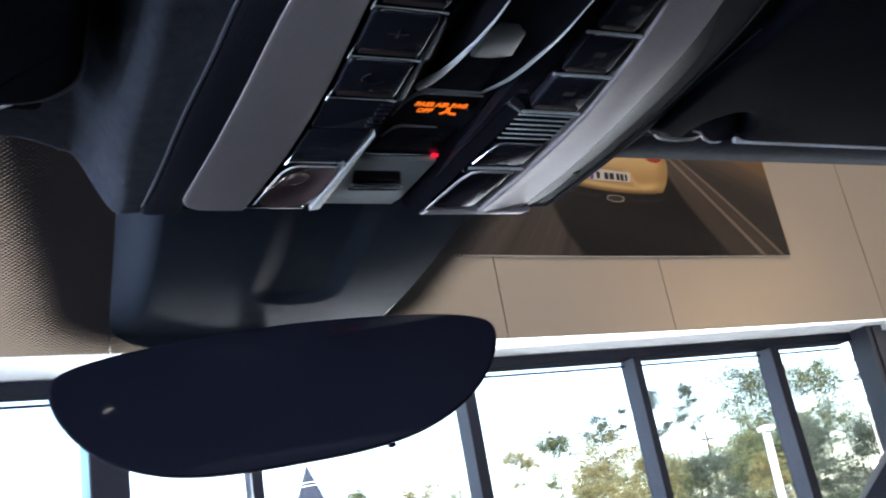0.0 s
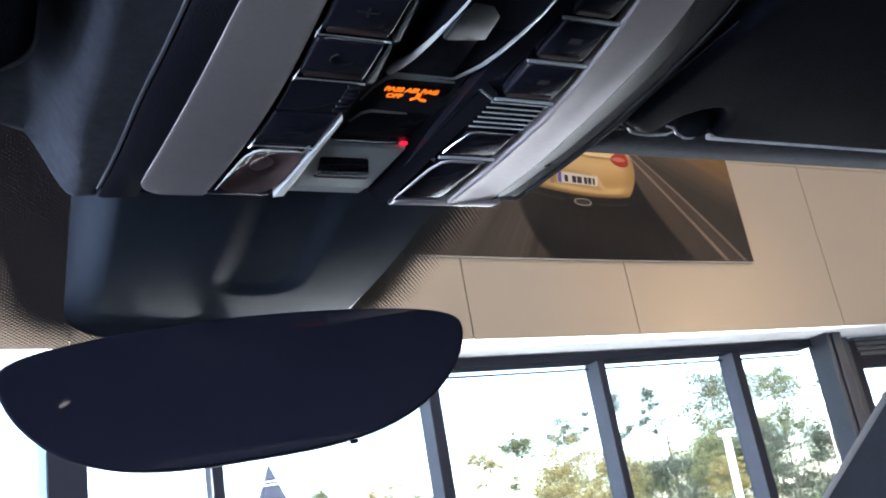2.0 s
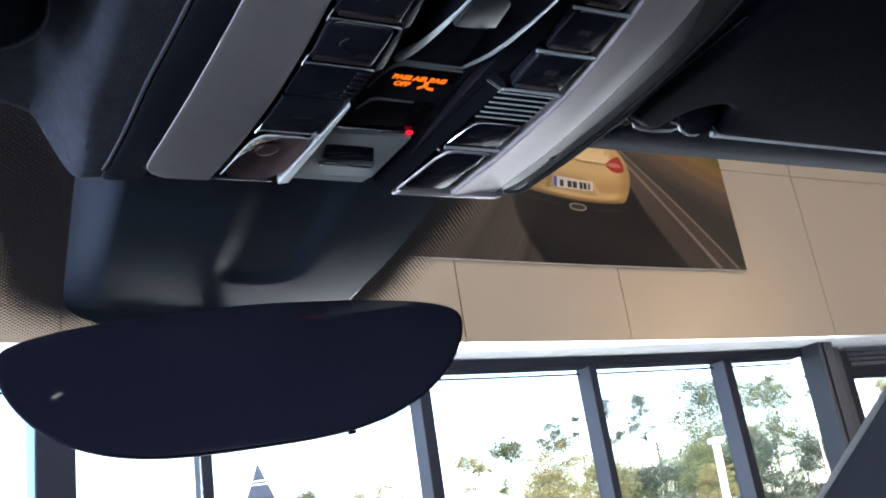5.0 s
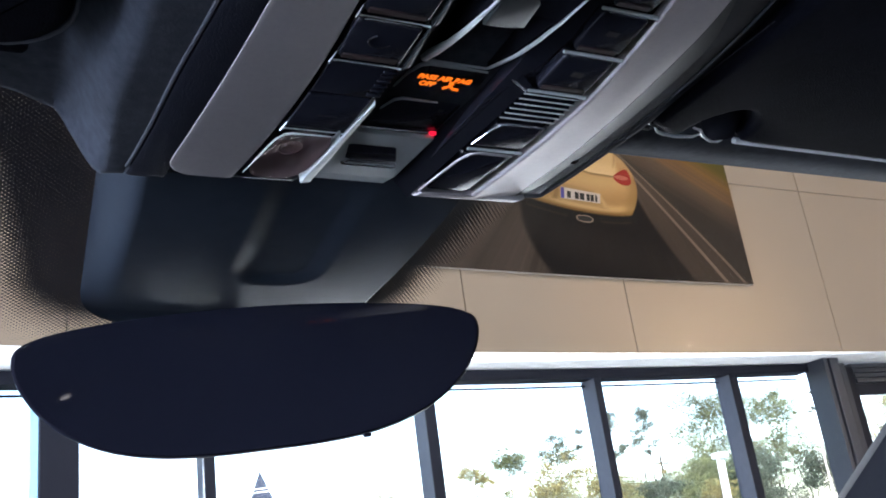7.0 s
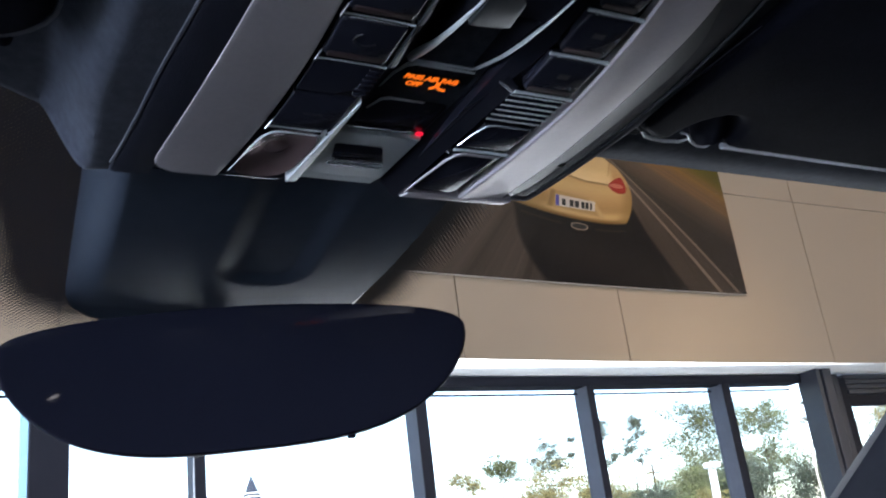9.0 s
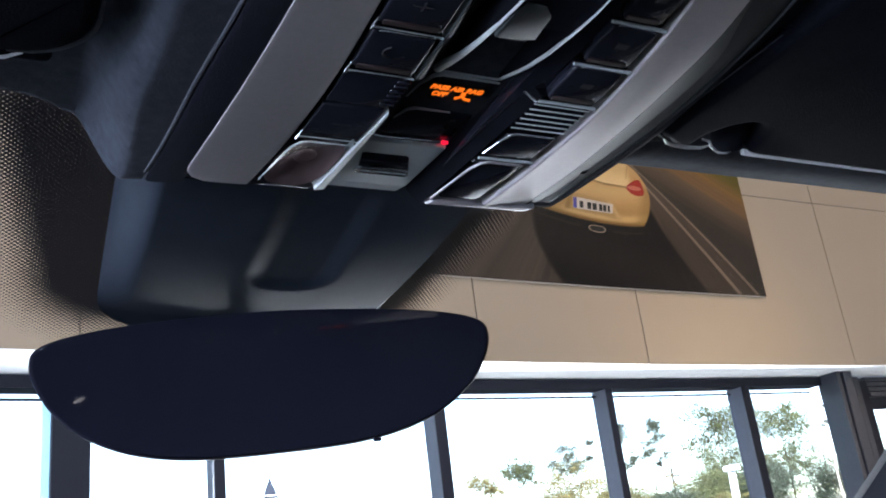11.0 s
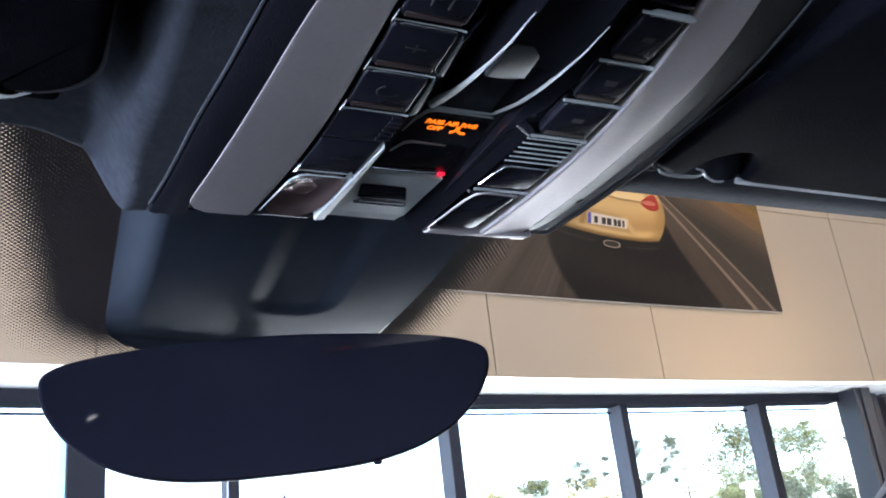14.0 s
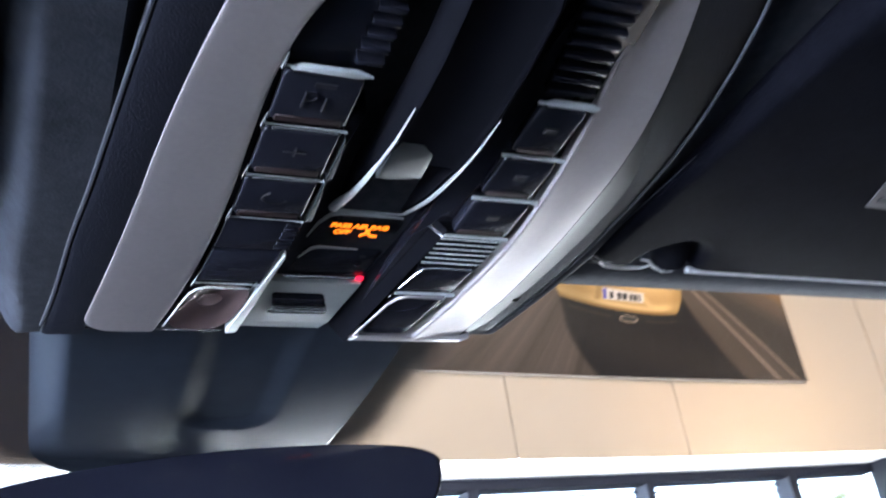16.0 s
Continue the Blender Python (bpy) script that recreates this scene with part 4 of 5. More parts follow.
cpart("side_trim", trim_strip(-1), silver_paint, label="satin silver side trim", sharp=20)
cpart("side_trim", trim_strip(1), silver_paint, label="satin silver side trim", sharp=20)
# bevel coloured darker than the trim, to paint its shade
cpart("trim_bevel", trim_strip(1, True), trim_shaded, label="outer bevel of the silver trim, coloured dark for its shade", sharp=30)
cpart("trim_notch", box(0.0850, 0.0894, 0.3705, 0.3735, 0.0040, 0.0078, 0.0005, 1), gloss_black, label="small dark notch")


def rounded_rect(x0, x1, y0, y1, r, n=5):
    out = []
    for cx, cy, a0 in ((x1 - r, y0 + r, -90), (x1 - r, y1 - r, 0), (x0 + r, y1 - r, 90), (x0 + r, y0 + r, 180)):
        out += [(cx + r * math.cos(radians(a0 + 90 * k / n)), cy + r * math.sin(radians(a0 + 90 * k / n))) for k in range(n + 1)]
    return out


def key(name, u0, u1, y0, y1, side, mark="dot", label=""):
    """A push button: black cap dished a little, chrome line along its back and inner flank, painted red reflection on
    the lip in front.
    """
    k = cpart(name, slab(rounded_rect(u0 + 0.0015, u1 - 0.0012, y0 + 0.0012, y1 - 0.0012, 0.0022), -0.0002, 0.0045, 0.0011), key_black, label=label)
    line = [(u1 - 0.002, y0 + 0.0012, 0.0006), (u0 + 0.006, y0 + 0.0010, 0.0004), (u0 + 0.0035, y0 + 0.0018, 0.0005),
            (u0 + 0.0022, y0 + 0.0045, 0.0007), (u0 + 0.0018, y0 + 0.0115, 0.0012)]
    cpart("key_trim", tube(line, [0.0003, 0.0004, 0.0004, 0.00035, 0.00015], 6), chrome, k, "fine chrome line")
    cpart("key_lip", box(u0 + 0.003, u1 - 0.003, y1 - 0.0042, y1 - 0.0016, -0.0006, 0.0010, 0.0004, 1), lip_reflection, k, "lip coloured dark red for a reflection")
    cu, cy = (u0 + u1) / 2, (y0 + y1) / 2 - 0.001
    if mark == "park":
        cpart("mark", tube([(cu - 0.0035, cy + 0.0040, -0.0004), (cu - 0.0035, cy - 0.0022, -0.0004), (cu - 0.0010, cy - 0.0022, -0.0004), (cu + 0.0001, cy - 0.0006, -0.0004),
                            (cu - 0.0010, cy + 0.0010, -0.0004), (cu - 0.0033, cy + 0.0010, -0.0004)], 0.00042, 5), key_mark, k, "grey letter P")
        cpart("mark", tube([(cu + 0.0028, cy + 0.0044, -0.0004), (cu + 0.0028, cy - 0.0006, -0.0004)], [0.0007, 0.0003], 5), key_mark, k)
        cpart("mark", box(cu - 0.0020, cu + 0.0042, cy - 0.0064, cy - 0.0046, -0.00052, 0.0, 0), key_mark, k)
    elif mark == "arc":
        cpart("mark", tube([(cu + 0.0042 * math.cos(a), cy + 0.003 * math.sin(a), -0.0004) for a in (0.4 + 0.42 * j for j in range(10))], 0.00035, 5), key_mark, k)
    elif mark == "arrow":
        cpart("mark", tube([(cu - 0.0035, cy, -0.0004), (cu + 0.0035, cy, -0.0004)], 0.00035, 5), key_mark, k)
        cpart("mark", tube([(cu, cy - 0.002, -0.0004), (cu, cy + 0.002, -0.0004)], 0.00035, 5), key_mark, k)
    elif mark == "line":
        cpart("mark", box(cu - 0.0022, cu + 0.0026, cy - 0.0014, cy + 0.0012, -0.00052, 0.0, 0), key_mark, k)
    return k


COL_IN, COL_OUT = 0.0268, 0.0530
LROWS = [0.2465, 0.2708, 0.2954, 0.3188]
for (y0, y1), mark in zip(zip(LROWS, LROWS[1:]), ("park", "arrow", "arc")):
    key("button", -COL_OUT, -COL_IN, y0 + 0.0006, y1 - 0.0006, -1, mark)
RROWS = [0.2468, 0.2726, 0.2966, 0.3206]
for y0, y1 in zip(RROWS, RROWS[1:]):
    key("button", COL_IN, min(COL_OUT - 0.001, inner_half(y0, 1) - 0.0002), y0 + 0.0006, y1 - 0.0006, 1, "line")
# cross bars between the buttons, satin grey, with chrome nibs on the left
for y in LROWS + [0.3617]:
    cpart("cross_bar", tube([(-COL_OUT + 0.0006, y, 0.0), (-COL_OUT + 0.004, y, 0.0002), (-COL_IN - 0.004, y, 0.0002), (-COL_IN, y, -0.0001)], [0.0004, 0.00022, 0.00022, 0.0004], 6), satin_grey)
    cpart("bar_nib", tube([(-COL_OUT + 0.0006, y + 0.0004, -0.0006), (-COL_OUT + 0.0012, y - 0.0046, 0.0002)], [0.0006, 0.0003], 6), chrome)
# pale satin grey and thicker, in place of chrome's glint from the windows
for y in RROWS + [0.3628]:
    end = min(COL_OUT - 0.0008, inner_half(y, 1))
    cpart("cross_bar", tube([(COL_IN - 0.0005, y, -0.0001), (COL_IN + 0.005, y, 0.0001), (end - 0.004, y, 0.0001), (end, y, -0.0001)], [0.0006, 0.0006, 0.0007, 0.0008], 6), satin_grey)
# flat lower left button and blank above it
cpart("blank_cover", slab(rounded_rect(-COL_OUT + 0.0012, -COL_IN - 0.001, 0.3200, 0.3385, 0.0012), 0.0004, 0.0045, 0.0006), gloss_black)
for k in range(6):
    y = 0.3212 + 0.0028 * k
    cpart("grille_rib", box(-COL_IN - 0.005, -COL_IN + 0.0004, y, y + 0.0013, -0.0003, 0.003, 0.0003, 1), gloss_black)
low = cpart("button", slab(rounded_rect(-COL_OUT + 0.0012, -COL_IN - 0.001, 0.3395, 0.3606, 0.0012), 0.0001, 0.0045, 0.0009), key_black)
cpart("mark", tube([(-0.043, 0.351, -0.0001), (-0.036, 0.351, -0.0001)], 0.0003, 5), key_mark, low)
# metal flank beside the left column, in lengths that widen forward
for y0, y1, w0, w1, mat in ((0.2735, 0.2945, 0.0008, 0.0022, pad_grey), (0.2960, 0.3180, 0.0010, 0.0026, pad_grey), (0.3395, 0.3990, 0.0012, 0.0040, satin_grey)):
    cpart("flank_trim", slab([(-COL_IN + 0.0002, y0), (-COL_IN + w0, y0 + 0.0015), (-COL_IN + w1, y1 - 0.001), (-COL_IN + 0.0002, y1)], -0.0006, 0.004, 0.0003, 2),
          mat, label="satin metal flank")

# right column: grille, flat button
for k in range(6):
    y = 0.3222 + 0.0033 * k
    cpart("grille_slat", box(COL_IN - 0.001, COL_OUT - 0.002, y, y + 0.0007, -0.0002, 0.0030, 0.0003, 1), gloss_black, label="dark grille slat")
    cpart("slat_edge", tube([(COL_IN - 0.001, y + 0.0003, -0.0002), (COL_OUT - 0.002, y + 0.0003, -0.0002)], 0.00028, 5), satin_grey, label="pale slat edge")
rb = cpart("button", slab(rounded_rect(COL_IN + 0.001, COL_OUT - 0.002, 0.3440, 0.3615, 0.0020), 0.0004, 0.0045, 0.0011), key_black)
cpart("button_trim", tube([(COL_OUT - 0.003, 0.3432, -0.0002), (COL_IN + 0.005, 0.3430, -0.0002), (COL_IN + 0.0025, 0.3442, -0.0001), (COL_IN + 0.0008, 0.3500, 0.0),
                           (COL_IN - 0.0002, 0.3600, 0.0004)], 0.0004, 6), chrome, rb)


def soft(c, q):
    """Squarer towards the rim."""
    return math.copysign(abs(c) ** (1 - 0.35 * q * q), c)


def reading_lamp(u0, u1, y0, y1, label):
    lamp = cpart("reading_lamp", slab(rounded_rect(u0 + 0.001, u1 - 0.001, y0, y1, 0.0025), 0.00455, 0.0060, 0.0003), gloss_black, label=label)
    cu, cy, ru, ry = (u0 + u1) / 2, (y0 + y1) / 2 - 0.001, (u1 - u0) * 0.46, (y1 - y0) * 0.46
    # reflector bowl
    bm = bmesh.new()
    rings = []
    for k in range(1, 9):
        q = k / 8
        rings.append([bm.verts.new((cu + ru * q * soft(math.cos(a), q), cy + ry * q * soft(math.sin(a), q), 0.0074 - 0.0036 * q * q)) for a in (2 * math.pi * j / 28 for j in range(28))])
    c = bm.verts.new((cu, cy, 0.00742))
    for j in range(28):
        bm.faces.new((c, rings[0][j], rings[0][(j + 1) % 28]))
    for a, b in zip(rings, rings[1:]):
        for j in range(28):
            bm.faces.new((a[j], b[j], b[(j + 1) % 28], a[(j + 1) % 28]))
    for v in bm.verts:
        v.co.z -= 0.0032
    cpart("reflector", bm, lamp_bowl, lamp, "warm metallic reflector bowl")
    bm = bmesh.new()
    bmesh.ops.create_uvsphere(bm, u_segments=16, v_segments=10, radius=1.0)
    for v in bm.verts:
        v.co = Vector((cu + 0.0045 * v.co.x, cy - 0.001 + 0.0045 * v.co.y, 0.0034 + 0.0016 * v.co.z))
    cpart("bulb", bm, lamp_bowl, lamp)
    lens = cpart("lens", slab(rounded_rect(u0 + 0.0022, u1 - 0.0018, y0 + 0.0015, y1 - 0.0045, 0.0030), -0.0002, 0.0003, 0.0002, 2), lamp_lens, lamp, "clear lens")
    lens.visible_shadow = False
    cpart("lens_frame", tube([(u1 - 0.003, y0 + 0.0008, -0.0004), (u0 + 0.006, y0 + 0.0008, -0.0004), (u0 + 0.0035, y0 + 0.002, -0.0004), (u0 + 0.0015, y0 + 0.006, -0.0004),
                              (u0 + 0.0010, y1 - 0.006, 0.0)], [0.0002, 0.00028, 0.00028, 0.0003, 0.0002], 6), satin_grey, lamp)
    return lamp


reading_lamp(-COL_OUT, -COL_IN, 0.3630, 0.4010, "reading lamp behind a clear lens")
dark_lamp = cpart("reading_lamp", slab(rounded_rect(COL_IN + 0.002, COL_OUT - 0.003, 0.3655, 0.3980, 0.0035), 0.0002, 0.005, 0.0012), gloss_black, label="reading lamp with a dark lens")
cpart("lens_frame", tube([(COL_OUT - 0.004, 0.3650, -0.0004), (COL_IN + 0.006, 0.3648, -0.0004), (COL_IN + 0.0030, 0.3665, -0.0003), (COL_IN + 0.0010, 0.3720, -0.0003),
                          (COL_IN + 0.0004, 0.3985, 0.0), (COL_IN + 0.004, 0.3996, 0.0), (COL_OUT - 0.004, 0.3992, 0.0)], 0.0006, 6), silver_paint, dark_lamp)
cpart("front_lip", slab([(0.0300, 0.4000), (0.0820, 0.3995), (0.0790, 0.4032), (0.0275, 0.4036)], -0.0006, 0.006, 0.0010), silver_paint, label="silver front lip")
cpart("front_lip", slab([(-0.0935, 0.4008), (-0.0255, 0.4018), (-0.0265, 0.4045), (-0.0935, 0.4045)], 0.0026, 0.012, 0.0012), gloss_black, label="black front lip")


# centre channel: sloping flanks, display, button, grey pull
def flank(u0, h0, u1, h1, y0, y1):
    bm = bmesh.new()
    vs = [bm.verts.new(p) for p in ((u0, y0, h0), (u1, y0, h1), (u1, y1, h1), (u0, y1, h0))]
    bm.faces.new(vs)
    bmesh.ops.solidify(bm, geom=bm.faces[:], thickness=0.0006)
    return bm


cpart("channel_floor", slab([(-0.0235, 0.2), (0.0262, 0.2), (0.0262, 0.4080), (-0.0235, 0.4080)], 0.0128, 0.0135, 0.0002, 1), gloss_black)
cpart("channel_flank", flank(0.0178, 0.0118, 0.0264, 0.0002, 0.318, 0.4060), matt_black, label="black sloping flank")
cpart("channel_flank", flank(-0.0232, 0.0120, -0.0236, 0.0006, 0.262, 0.4040), gloss_black)
for y0, y1 in ((0.3170, 0.3272), (0.3600, 0.3716)):
    cpart("flank_bar", tube([(0.0178, y0, 0.0100), (0.0215, lerp(y0, y1, 0.55), 0.0052), (0.0262, y1 - 0.006, 0.0)], [0.0004, 0.0006, 0.0008], 6), chrome)
display = cpart("display", slab(rounded_rect(-0.0165, 0.0165, 0.3262, 0.3470, 0.0030), 0.0100, 0.0125, 0.0008), gloss_black, label="black warning display with lit orange words")
cpart("display_trim", tube([(0.0140, 0.3262, 0.0094), (-0.0105, 0.3258, 0.0094), (-0.0135, 0.3272, 0.0094), (-0.0160, 0.3330, 0.0094), (-0.0168, 0.3420, 0.0096)],
                           [0.0004, 0.0008, 0.0008, 0.0006, 0.0003], 6), satin_grey, display)


def words(text, size, u, y, h, mat, parent, name="lettering"):
    """Lit lettering on the downward face: its tops point backward."""
    cu = bpy.data.curves.new(name, "FONT")
    cu.body, cu.size, cu.align_x, cu.offset = text, size, "CENTER", 0.00019
    cu.extrude = 0.00008
    tmp = bpy.data.objects.new(name, cu)
    me = bpy.data.meshes.new_from_object(tmp)
    bpy.data.objects.remove(tmp)
    bm = bmesh.new()
    bm.from_mesh(me)
    for v in bm.verts:
        v.co = Vector(con(u + v.co.x, y - v.co.y, h - v.co.z))
    return part(name, bm, mat, parent, "glowing orange letters", smooth=False)


words("PASS AIR BAG", 0.0036, 0.0005, 0.3352, 0.0098, orange_glow, display)
words("OFF", 0.0036, -0.0050, 0.3392, 0.0098, orange_glow, display)
bm = bmesh.new()
add_tube(bm, [(0.0035, 0.3362, 0.0097), (0.0050, 0.3362, 0.0097)], 0.0008, 6)
add_tube(bm, [(0.0040, 0.3375, 0.0097), (0.0065, 0.3392, 0.0097), (0.0088, 0.3394, 0.0097)], 0.0006, 6)
add_tube(bm, [(0.0022, 0.3396, 0.0097), (0.0040, 0.3382, 0.0097)], 0.0005, 6)
cpart("symbol", bm, orange_glow, display, "glowing orange symbol")
cb = cpart("button", slab(rounded_rect(-0.0150, 0.0165, 0.3482, 0.3682, 0.0028), 0.0095, 0.0125, 0.0010), key_black)
cpart("button_trim", tube([(0.0050, 0.3478, 0.0090), (-0.0100, 0.3476, 0.0090), (-0.0128, 0.3490, 0.0090), (-0.0150, 0.3560, 0.0092)], [0.0003, 0.0006, 0.0006, 0.0003], 6), satin_grey, cb)
cpart("button_line", tube([(-0.0160, 0.3690, 0.0088), (0.0130, 0.3686, 0.0088)], 0.0005, 6), chrome, cb)
cpart("indicator", slab(rounded_rect(0.0136, 0.0168, 0.3676, 0.3693, 0.0008), 0.0082, 0.0095, 0.0003, 2), red_glow, console, "small lit red lamp")
for k in range(2):
    cpart("mark", box(0.0085 + 0.0004 * k, 0.0108, 0.3525 + 0.0055 * k, 0.3540 + 0.0055 * k, 0.0092, 0.0100), key_mark, cb)
pull = cpart("grey_cover", slab([(-0.0215, 0.3698), (0.0165, 0.3698), (0.0185, 0.4030), (-0.0195, 0.4030)], 0.0068, 0.0125, 0.0008), satin_grey, label="satin grey cover with a dark slot")
cpart("slot", slab([(-0.0160, 0.3790), (-0.0148, 0.3782), (0.0035, 0.3782), (0.0050, 0.3790), (0.0108, 0.3888), (-0.0122, 0.3888)], 0.0063, 0.0076, 0.0003, 2), gloss_black, pull, "dark slot")
for ring in ([(-0.0134, 0.3902, 0.0054), (-0.0122, 0.3908, 0.0052), (0.0100, 0.3909, 0.0052), (0.0112, 0.3905, 0.0054)],
             [(-0.0134, 0.3902, 0.0054), (-0.0108, 0.3884, 0.0054), (0.0104, 0.3886, 0.0054), (0.0112, 0.3905, 0.0054)]):
    cpart("slot_trim", tube(ring, [0.0004, 0.0007, 0.0007, 0.0004], 10), chrome, pull, "bright slot edge")
cpart("cover_fold", slab([(-0.0205, 0.4036), (0.0185, 0.4036), (0.0175, 0.4085), (-0.0215, 0.4080)], 0.0074, 0.0125, 0.0006), satin_grey, pull)

# roof switch: a tongue that swells down from the channel, silver pad, chrome rims
PROFILE = [(0.3235, 0.0100), (0.3150, 0.0068), (0.3060, 0.0035), (0.2940, 0.0002), (0.2830, -0.0022), (0.2800, -0.0030), (0.2660, -0.0052), (0.2500, -0.0062),
           (0.2300, -0.0058), (0.2100, -0.0030), (0.1930, 0.0030)]
bm = bmesh.new()
rows = []
for y, h in PROFILE:
    w = 0.0138 if y > 0.20 else 0.0120
    dip = max(h + 0.0008, 0.0112) if y > 0.282 else h + 0.0010
    rows.append([bm.verts.new(p) for p in ((-w - 0.002, y, h + 0.010), (-w, y, h + 0.0010), (-w + 0.0012, y, h), (-w + 0.0022, y, h + 0.0004), (-w + 0.0030, y, dip),
                                           (w - 0.0030, y, dip), (w - 0.0022, y, h + 0.0004), (w - 0.0012, y, h), (w, y, h + 0.0010), (w + 0.002, y, h + 0.010))])
for a, b in zip(rows, rows[1:]):
    for j in range(9):
        bm.faces.new((a[j], a[j + 1], b[j + 1], b[j]))
switch = cpart("roof_switch", bm, switch_black, label="glossy black roof switch with silver pad")
for s, wide in ((-1, (0.0018, 0.0017, 0.0012, 0.0009, 0.0007, 0.0006, 0.0004, 0.0002)), (1, (0.0008, 0.0010, 0.0010, 0.0009, 0.0007, 0.0006, 0.0004, 0.0002))):
    cpart("switch_rim", tube([(s * 0.0138, y, h + 0.0002) for y, h in PROFILE[:8]], wide, 8), satin_grey, switch, "tapering satin rim")
cpart("switch_lip", tube([(-0.0138, 0.3235, 0.0098), (-0.0120, 0.3246, 0.0098), (0.0120, 0.3246, 0.0098), (0.0138, 0.3235, 0.0098)], [0.0012, 0.0007, 0.0005, 0.0006], 6), satin_grey, switch, "satin lip")
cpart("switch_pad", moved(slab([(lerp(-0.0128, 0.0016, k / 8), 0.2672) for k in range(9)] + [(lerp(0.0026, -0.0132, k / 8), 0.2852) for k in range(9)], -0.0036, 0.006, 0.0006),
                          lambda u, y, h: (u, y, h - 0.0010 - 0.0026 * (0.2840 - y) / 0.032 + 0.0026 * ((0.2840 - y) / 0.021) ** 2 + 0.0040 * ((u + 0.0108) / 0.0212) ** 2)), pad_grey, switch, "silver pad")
# ribbed ends behind the rows
for k in range(9):
    y = 0.2425 - 0.0048 * k
    for s in (-1, 1):
        u1 = max(inner_half(y, s) - 0.002, 0.012)
        u0 = u1 - 0.017
        a, b = (u0, u1) if s > 0 else (-0.0330, -0.0250)
        cpart("rib", slab([(a, y - 0.0009), (b, y - 0.0009), (b, y + 0.0009), (a, y + 0.0009)], 0.0008 + 0.0002 * k, 0.005, 0.0006, 2), gloss_black)
# pale bars whose colour stands in for the windows' glint
for a, b, y in ((-0.0500, -0.0280, 0.2462), (0.0290, 0.0480, 0.2462)):
    cpart("rib_edge", tube([(a, y + 0.0012, 0.0004), (lerp(a, b, 0.15), y, 0.0001), (lerp(a, b, 0.85), y, 0.0001), (b, y + 0.0006, 0.0004)], [0.0005, 0.0012, 0.0013, 0.0006], 6), satin_grey, label="pale front edge of the ribbed end")

# ---------------- sensor housing behind the console
CX = 0.205


def pocket(x, y):
    """Depth of the rounded recess in the housing's lower face, open towards the console."""
    c = 0.2055 + 0.045 * (y - 0.44)
    dx, dy = max(abs(x - c) - 0.0045, 0.0), max(y - 0.4935, 0.0)
    return 0.0024 * (1 - smooth_step(0.0080, 0.0212, math.hypot(dx, dy)))


def cover_bottom(y):
    return 1.4265 - (y - 0.50) * 0.07 + 0.65 * (y - 0.50) ** 2


def cover_point(a, b):
    y = lerp(0.4052, 0.5765, b)
    top = glass_z(y) - 0.006
    s = 2 * a - 1
    front = 1 - math.sqrt(max(0.0, 1 - (smooth_step(0.0, 1.0, (y - 0.535) / 0.0415)) ** 2))
    half = (0.0885 if s < 0 else 0.0722 - 0.045 * (y - 0.45)) - 0.012 * front - 0.020 * front ** 2
    x = CX + 0.004 * (y - 0.45) / 0.1 + half * s
    q = max(0.0, abs(s) - (0.81 if s < 0 else 0.93)) / (0.19 if s < 0 else 0.07)
    q = min(q, 1.0)
    flank = 1 - (1 - q ** 1.8) ** 0.8 if s < 0 else smooth_step(0.0, 1.0, q) ** 0.8
    lift = max(flank, smooth_step(0.552, 0.5765, y) ** 1.5)
    round_off = 0.35 * max(0.0, CX + 0.015 - x) ** 2
    z = lerp(cover_bottom(y) + pocket(x, y) + round_off, top, min(1.0, lift))
    return (x, y, z)


cover = thing("sensor_housing", None, "dark grey plastic sensor housing on the windscreen", "housing")
part("shell", grid(200, 130, cover_point), soft_plastic, cover)
# pale line added on the right edge, in place of the flank's daylight
rim = []
for k in range(41):
    x, y, z = cover_point(0.972, k / 40)
    rim.append((x, y, z - 0.0003))
part("lit_edge_line", tube(rim[:37], 0.0008, 8), lit_edge_pale, cover, "pale line painted for daylight on the right flank")
part("gap_cover", box(0.112, 0.312, 0.392, 0.424, 1.4495, 1.4530, 0.001, 1), housing_plastic, cover, "dark strip behind the console's front edge")

# ---------------- rear-view mirror
mirror = thing("rear_view_mirror", None, "frameless dark dimmed rear-view mirror", "mirror")
M_C, M_D = Vector((0.2025, 0.5155, 1.393)), Vector((0.9782, -0.2075, 0.0))
M_N = Vector((-0.2075, -0.9782, -0.0165)).normalized()
M_U = M_N.cross(M_D)


def mirror_outline(k, n=96):
    a = 2 * math.pi * k / n
    q = math.cos(a)
    s = 0.1174 * math.copysign(abs(q) ** 0.95, q)
    q = min(1.0, abs(s) / 0.1174)
    if math.sin(a) >= 0:
        h = 0.0207 * (1 - q ** 1.65) ** 0.306
    else:
        h = -0.0524 * (1 - q ** 3.17) ** 0.613 * (1 - 0.03 * s / 0.1174)
    return 0.0005 + s - 0.0172 * h, 0.0018 + h + 0.0172 * s


def mirror_body(rows):
    bm = bmesh.new()
    loops = []
    for scale, depth in rows:
        loop = []
        for k in range(96):
            s, h = mirror_outline(k)
            loop.append(bm.verts.new(M_C + M_D * (s * scale) + M_U * (-0.012 + (h + 0.012) * scale) - M_N * depth))
        loops.append(loop)
    for a, b in zip(loops, loops[1:]):
        for j in range(96):
            bm.faces.new((a[j], a[(j + 1) % 96], b[(j + 1) % 96], b[j]))
    bm.faces.new(loops[0])
    bm.faces.new(loops[-1][::-1])
    return bm


